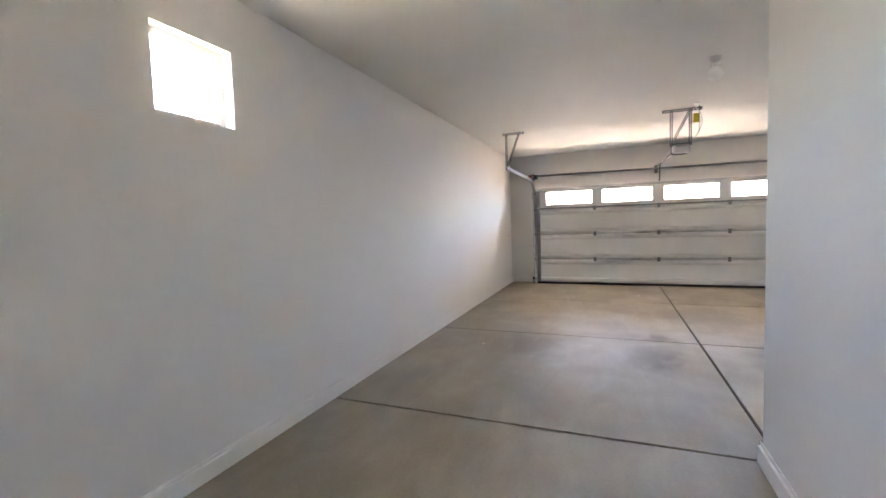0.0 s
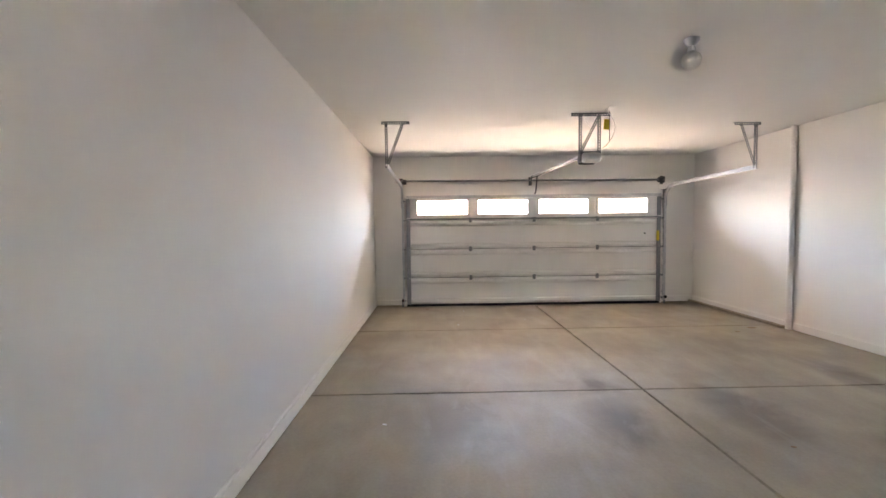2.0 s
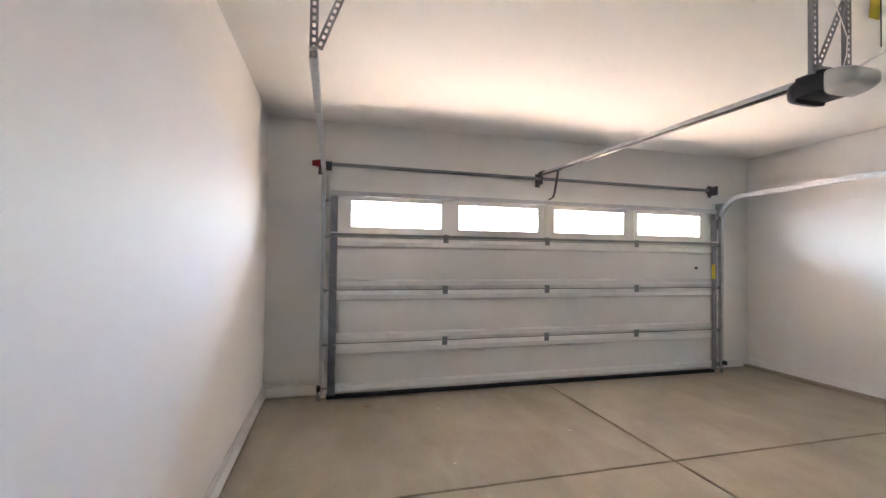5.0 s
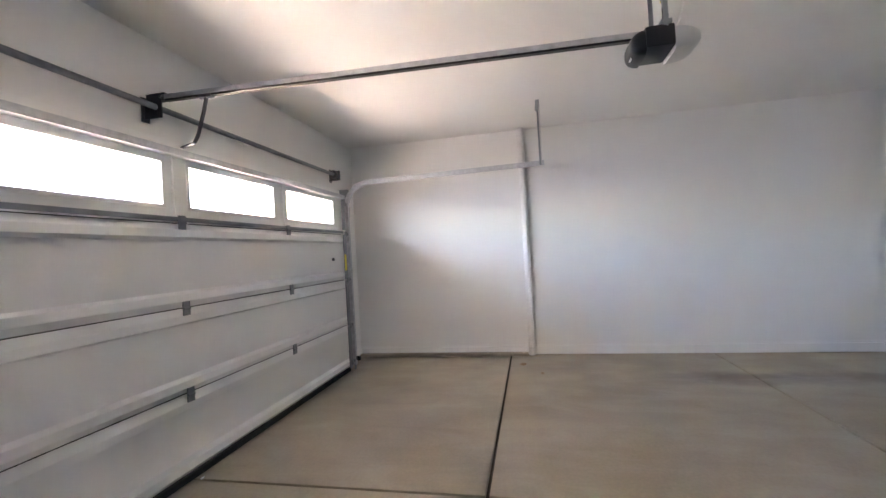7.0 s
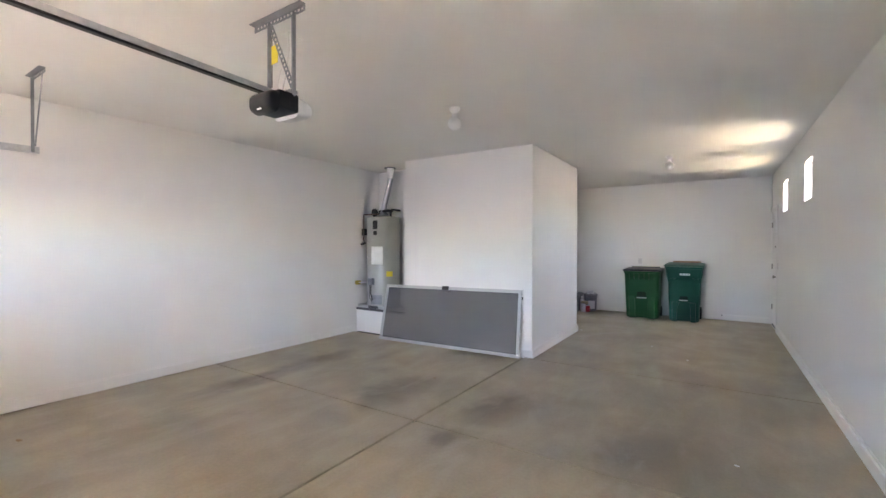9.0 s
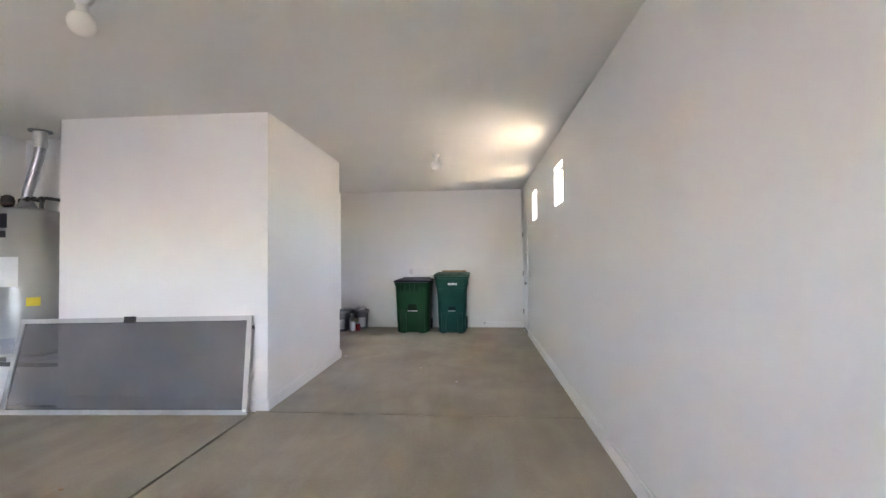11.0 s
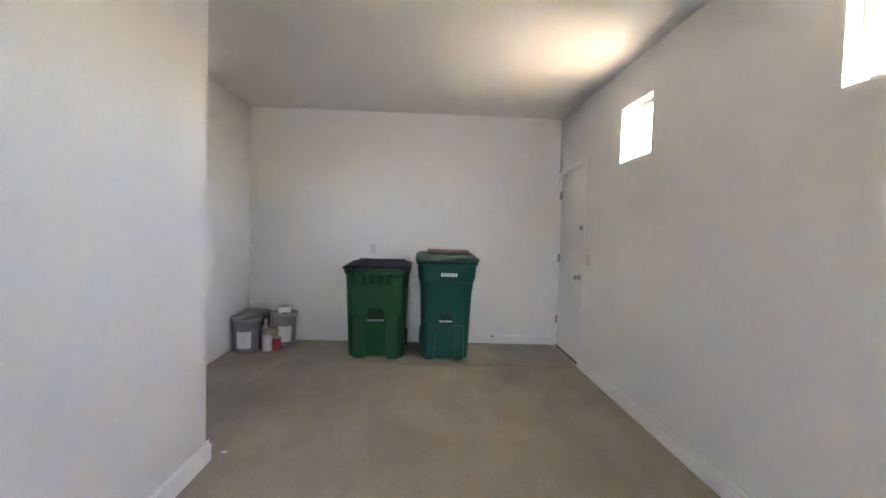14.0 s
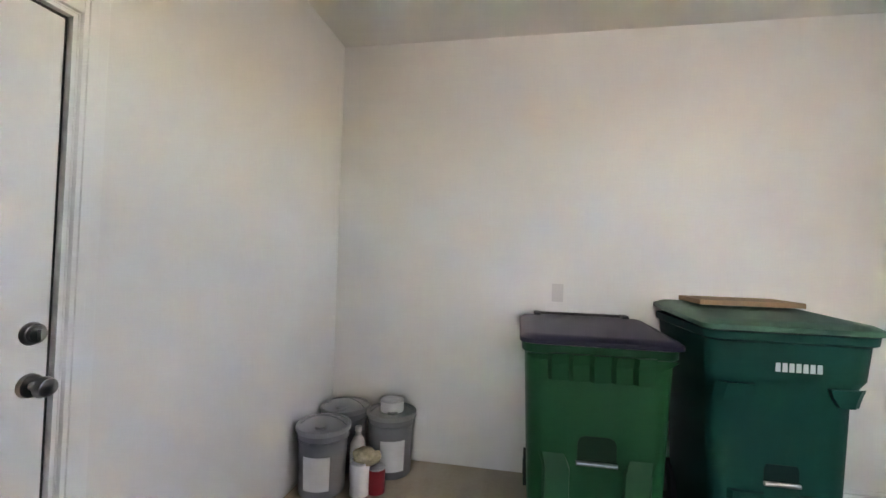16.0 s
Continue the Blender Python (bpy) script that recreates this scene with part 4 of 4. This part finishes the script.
def bin_green():
    t = thing("wheeled_bin", "green wheeled refuse bin with a dark lid against the back wall", "bin", "wheeled bins")
    cx = 2.215
    secs = ((0.014, 0.60, 0.10, 0.685, 0.05), (0.06, 0.615, 0.10, 0.70, 0.07), (0.80, 0.665, 0.08, 0.755, 0.08), (0.93, 0.675, 0.075, 0.765, 0.08), (0.945, 0.71, 0.06, 0.785, 0.08), (0.985, 0.715, 0.06, 0.79, 0.08))
    b = B()
    loft(b, [ring(b, cx, (y0 + y1) / 2, w, y1 - y0, z, r) for z, w, y0, y1, r in secs])
    part("body", b, BIN_GREEN, t, "green plastic body", True)
    lv = [(z, y1) for z, w, y0, y1, r in secs]
    # fluted grip skirt under the rim
    for i in range(5):
        x = cx - 0.19 + i * 0.095
        f = B()
        rows = [[f.verts.new((x + dx * k, front_y(lv, z) + dy, z)) for dx, dy in ((-0.0475, -0.004), (-0.0475, 0.024), (0.030, 0.042), (0.0475, 0.016))] for z, k in ((0.825, 0.9), (0.90, 1.0), (0.952, 1.0))]
        loft(f, rows)
        part("grip_flute", f, BIN_GREEN, t)
    for sx in (-1, 1):
        f = B()
        rows = [[f.verts.new((cx + sx * (0.245 + dx), front_y(lv, z) + dy, z)) for dx, dy in ((-0.02, -0.004), (-0.014, 0.02), (w, 0.02), (w, -0.004))] for z, w in ((0.885, 0.0), (0.915, 0.06), (0.944, 0.085))]
        loft(f, rows)
        part("rim_gusset", f, BIN_GREEN, t)
    # pocket, its shade painted dark, with a catch bar, and the raised apron below it
    y = front_y(lv, 0.60)
    pk = B()
    rows = []
    for dz, w in ((0.0, 0.088), (0.09, 0.088), (0.115, 0.078), (0.125, 0.055)):
        rows.append([pk.verts.new((cx + sx * w, front_y(lv, 0.435 + dz) + dy, 0.435 + dz)) for sx, dy in ((-1, -0.02), (1, -0.02), (1, 0.0035), (-1, 0.0035))])
    loft(pk, rows)
    part("pocket", pk, BIN_GREEN_SHADE, t, "pocket with its inner shade painted as dark plastic")
    part("catch_bar", tube(B(), (cx - 0.092, front_y(lv, 0.43) + 0.012, 0.432), (cx + 0.092, front_y(lv, 0.43) + 0.012, 0.432), 0.010, n=12), GALV, t, "bright metal catch bar", True)
    for sx in (-1, 1):
        ap = B()
        rows = [[ap.verts.new((cx + sx * xx, front_y(lv, z) + dy, z)) for xx, dy in ((0.115, -0.03), (0.125, 0.030), (0.235, 0.030), (0.262, -0.03))] for z in (0.0, 0.40)]
        rows.append([ap.verts.new((cx + sx * xx, front_y(lv, 0.47) + dy, 0.47)) for xx, dy in ((0.135, -0.004), (0.15, -0.003), (0.25, -0.003), (0.27, -0.004))])
        loft(ap, rows)
        part("front_rib", ap, BIN_GREEN, t, "", True)
    lid = B()
    loft(lid, [ring(lid, cx, 0.43, w, d, z, 0.07) for z, w, d in ((0.988, 0.70, 0.74), (0.993, 0.735, 0.775), (1.012, 0.735, 0.775), (1.028, 0.69, 0.73), (1.032, 0.60, 0.64))])
    for v in lid.verts:
        v.co.z += max(0.0, (0.43 - v.co.y)) * 0.04
    part("lid", lid, LID_DARK, t, "dark grey-purple lid", True)
    hd = tube(B(), (cx - 0.26, 0.05, 1.045), (cx + 0.26, 0.05, 1.045), 0.014, n=12)
    for x in (cx - 0.26, cx + 0.26):
        box(hd, x - 0.02, x + 0.02, 0.04, 0.13, 1.02, 1.062, 0.006)
    part("handle_bar", hd, BLACK_PLASTIC, t, "black handle bar", True)
    for x in (cx - 0.30, cx + 0.30):
        wheel(t, x, 0.13, 0.105)


def bin_teal():
    t = thing("wheeled_bin", "teal green tall wheeled bin with a weathered lid", "bin", "wheeled bins")
    cx = 1.445
    secs = ((0.014, 0.51, 0.12, 0.695, 0.05), (0.05, 0.525, 0.12, 0.705, 0.07), (0.80, 0.575, 0.10, 0.745, 0.08), (0.88, 0.60, 0.08, 0.785, 0.08), (0.91, 0.625, 0.075, 0.80, 0.08), (1.055, 0.645, 0.065, 0.815, 0.08), (1.065, 0.675, 0.055, 0.83, 0.08), (1.10, 0.68, 0.055, 0.835, 0.08))
    b = B()
    loft(b, [ring(b, cx, (y0 + y1) / 2, w, y1 - y0, z, r) for z, w, y0, y1, r in secs])
    part("body", b, BIN_TEAL, t, "teal plastic body", True)
    lv = [(z, y1) for z, w, y0, y1, r in secs]
    # pocket whose inner shade is put into the colour
    pk = B()
    rows = []
    for dz, w in ((0.0, 0.068), (0.06, 0.068), (0.08, 0.06)):
        rows.append([pk.verts.new((cx + sx * w, front_y(lv, 0.435 + dz) + dy, 0.435 + dz)) for sx, dy in ((-1, -0.02), (1, -0.02), (1, 0.0035), (-1, 0.0035))])
    loft(pk, rows)
    part("pocket", pk, BIN_TEAL_DARK, t, "pocket with its inner shade painted as dark plastic")
    part("catch_bar", tube(B(), (cx - 0.07, front_y(lv, 0.432) + 0.012, 0.432), (cx + 0.07, front_y(lv, 0.432) + 0.012, 0.432), 0.010, n=12), GALV, t, "bright metal catch bar", True)
    for sx in (-1, 1):
        ap = B()
        rows = [[ap.verts.new((cx + sx * xx, front_y(lv, z) + dy, z)) for xx, dy in ((a - 0.008, -0.03), (a, 0.028), (0.200, 0.028), (0.222, -0.03))] for z, a in ((0.0, 0.125), (0.30, 0.115), (0.39, 0.075))]
        loft(ap, rows)
        part("front_rib", ap, BIN_TEAL, t, "", True)
        gs = B()
        rows = [[gs.verts.new((cx + sx * xx, front_y(lv, z) + dy, z)) for xx, dy in ((a, -0.004), (a, 0.024), (0.25, 0.024), (0.285, -0.004))] for z, a in ((0.79, 0.20), (0.84, 0.16), (0.875, 0.14))]
        loft(gs, rows)
        part("collar_gusset", gs, BIN_TEAL, t, "", True)
    for i in range(7):
        x = cx - 0.108 + i * 0.026
        part("print_bar", box(B(), x, x + 0.018, front_y(lv, 0.955) - 0.002, front_y(lv, 0.955) + 0.0025, 0.936, 0.974), PAPER, t, "pale printed mark")
    lid = B()
    loft(lid, [ring(lid, cx, 0.445, w, d, z, 0.07) for z, w, d in ((1.103, 0.66, 0.76), (1.106, 0.70, 0.80), (1.128, 0.70, 0.80), (1.145, 0.64, 0.74), (1.150, 0.52, 0.62))])
    for v in lid.verts:
        v.co.z += max(0.0, (0.5 - v.co.y)) * 0.06
    part("lid", lid, LID_TEAL, t, "weathered green lid", True)
    hd = tube(B(), (cx - 0.25, 0.04, 1.135), (cx + 0.25, 0.04, 1.135), 0.014, n=12)
    for x in (cx - 0.25, cx + 0.25):
        box(hd, x - 0.018, x + 0.018, 0.03, 0.12, 1.10, 1.15, 0.006)
    part("handle_bar", hd, BIN_TEAL_DARK, t, "teal handle bar", True)
    for x in (cx - 0.265, cx + 0.265):
        wheel(t, x, 0.15, 0.125)


bin_green()
bin_teal()
brd = thing("flat_board", "thin brown board lying on the teal bin lid", "board")
part("board", box(B(), 1.17, 1.66, 0.12, 0.42, 1.176, 1.202, 0.002), CARDBOARD, brd)


# ---- paint buckets in the corner ----
def bucket(x, y, turn, label, h=0.385):
    t = thing("paint_bucket", label, "bucket", "grey paint buckets")
    b = lathe(B(), x, y, ((0.128, 0.001), (0.131, 0.006), (0.143, h * 0.80), (0.150, h * 0.805), (0.150, h * 0.825), (0.144, h * 0.83), (0.145, h * 0.90), (0.153, h * 0.905), (0.153, h - 0.02)), 40)
    part("pail", b, BUCKET, t, "grey plastic pail", True)
    l = lathe(B(), x, y, ((0.157, h - 0.03), (0.160, h - 0.025), (0.160, h - 0.004), (0.156, h), (0.146, h), (0.142, h - 0.008), (0.02, h - 0.007)), 40)
    lid = part("lid", l, BUCKET_LID, t, "lighter grey snap lid", True)
    part("pour_cap", tube(B(), (x + 0.06 * math.cos(turn), y + 0.06 * math.sin(turn), h - 0.0075), (x + 0.06 * math.cos(turn), y + 0.06 * math.sin(turn), h + 0.006), 0.032, n=20), BUCKET_LID, lid)
    lb, n = B(), 8
    rows = []
    for i in range(n + 1):
        a = turn + radians(-32 + 64 * i / n)
        rows.append([lb.verts.new((x + (0.128 + 0.041 * z + d) * math.cos(a), y + (0.128 + 0.041 * z + d) * math.sin(a), z)) for z, d in ((0.05, 0.006), (0.24, 0.006), (0.24, 0.004), (0.05, 0.004))])
    loft(lb, rows)
    part("label", lb, PAPER, t, "white paper label", True)
    wire = []
    for i in range(13):
        a = math.pi * i / 12
        wire.append((x + 0.155 * math.cos(a) * math.cos(turn + 1.57), y + 0.155 * math.cos(a) * math.sin(turn + 1.57), h - 0.06 + 0.13 * math.sin(a) * 0.8))
    part("wire_handle", sweep(B(), wire, circle(0.0025, 6), (math.cos(turn), math.sin(turn), 0.001)), GALV_DULL, t, "thin wire handle")


bucket(3.71, 0.475, 1.75, "grey plastic paint bucket with a white label")
bucket(3.705, 0.168, 1.5, "grey plastic paint bucket pushed into the corner", 0.395)
bucket(3.385, 0.172, 1.95, "grey plastic paint bucket with small cans on its lid", 0.39)


def can(name, x, y, z, r, h, material, label, lid=GALV):
    t = thing(name, label, "can")
    part("body", lathe(B(), x, y, ((r, z), (r, z + h * 0.96), (r * 0.97, z + h * 0.97)), 24), material, t, "", True)
    part("rim", lathe(B(), x, y, ((r * 1.04, z + h * 0.955), (r * 1.04, z + h), (r * 0.9, z + h), (r * 0.88, z + h * 0.985)), 24), lid, t, "metal rim", True)
    return t


can("paint_can", 3.385, 0.165, 0.384, 0.075, 0.07, PAPER, "small pale paint can on a bucket lid")
can("paint_can", 3.475, 0.475, 0.001, 0.056, 0.19, PAPER, "white spray paint can on the floor")
can("paint_can", 3.39, 0.43, 0.001, 0.052, 0.145, RED, "red paint can with a white label on the floor")
t = thing("solvent_bottle", "white plastic bottle between the buckets", "bottle")
part("bottle", lathe(B(), 3.545, 0.335, ((0.045, 0.001), (0.048, 0.02), (0.048, 0.22), (0.03, 0.26), (0.018, 0.275), (0.018, 0.30)), 24), LENS_PLASTIC, t, "", True)
part("cap", lathe(B(), 3.545, 0.335, ((0.021, 0.30), (0.021, 0.325), (0.018, 0.328)), 20), WHITE_PLASTIC, t, "white cap", True)
rg = thing("rag", "crumpled tan rag on top of the cans", "rag")
b = B()
bmesh.ops.create_icosphere(b, subdivisions=4, radius=1.0, matrix=Matrix.Translation((3.445, 0.455, 0.215)) @ Matrix.Diagonal((0.085, 0.06, 0.035, 1)))
for v in b.verts:
    v.co.z += 0.018 * noise.noise(v.co * 28) - (0.02 if v.co.z < 0.2 else 0)
    v.co.x += 0.014 * noise.noise(v.co * 35 + Vector((5, 1, 2)))
part("cloth", b, RAG, rg, "", True)

# ---- crumbs and leaves on the floor ----
for x, y, s, m in ((5.79, 9.66, 0.06, CARDBOARD), (5.43, 9.45, 0.035, CARDBOARD), (1.01, 11.42, 0.035, CARDBOARD), (1.67, 11.22, 0.012, PAPER), (1.52, 10.14, 0.012, PAPER), (2.63, 10.47, 0.010, PAPER),
                   (2.92, 2.70, 0.022, PAPER), (1.21, 3.94, 0.014, PAPER), (1.71, 3.34, 0.012, PAPER), (0.77, 6.85, 0.02, PAPER), (3.60, 6.4, 0.02, CARDBOARD), (3.1, 11.66, 0.016, PAPER)):
    c = B()
    bmesh.ops.create_icosphere(c, subdivisions=2, radius=1.0, matrix=Matrix.Translation((x, y, 0.004)) @ Matrix.Diagonal((s, s * 0.6, 0.004, 1)))
    for v in c.verts:
        v.co.xy += Vector((noise.noise(v.co * 40), noise.noise(v.co * 40 + Vector((3, 3, 3))))) * s * 0.4
    leaf = m is CARDBOARD
    tagged(part("dry_leaf" if leaf else "paper_scrap", c, m), "dry brown leaf litter on the concrete" if leaf else "tiny pale scrap on the concrete", "debris", "floor litter")

# ---- floor slabs ----
xs, ys = (0.0, 3.09, W), (0.0, 0.9, 5.0, 7.46, 9.82, D)
GAP = 0.011
for i in range(2):
    for j in range(5):
        x0, x1, y0, y1 = xs[i], xs[i + 1], ys[j], ys[j + 1]
        a = x0 + (GAP if i else 0)
        b = x1 - (GAP if i == 0 and j > 1 else 0)
        c = y0 + ((GAP if j > 1 else 0.002) if j else 0)
        d = y1 - ((GAP if j > 0 else 0.002) if j < 4 else -T)
        if i == 0 and j < 2:
            b = BX0 + 0.1 if j else AX
        if i == 1 and j < 2:
            if j == 0:
                continue
            a, b = BX0 + 0.1, AX
            d = BY0 + 0.1
        part("slab", box(B(), a, b, c, d, -0.03, 0.0, 0.004), SLAB, floor)
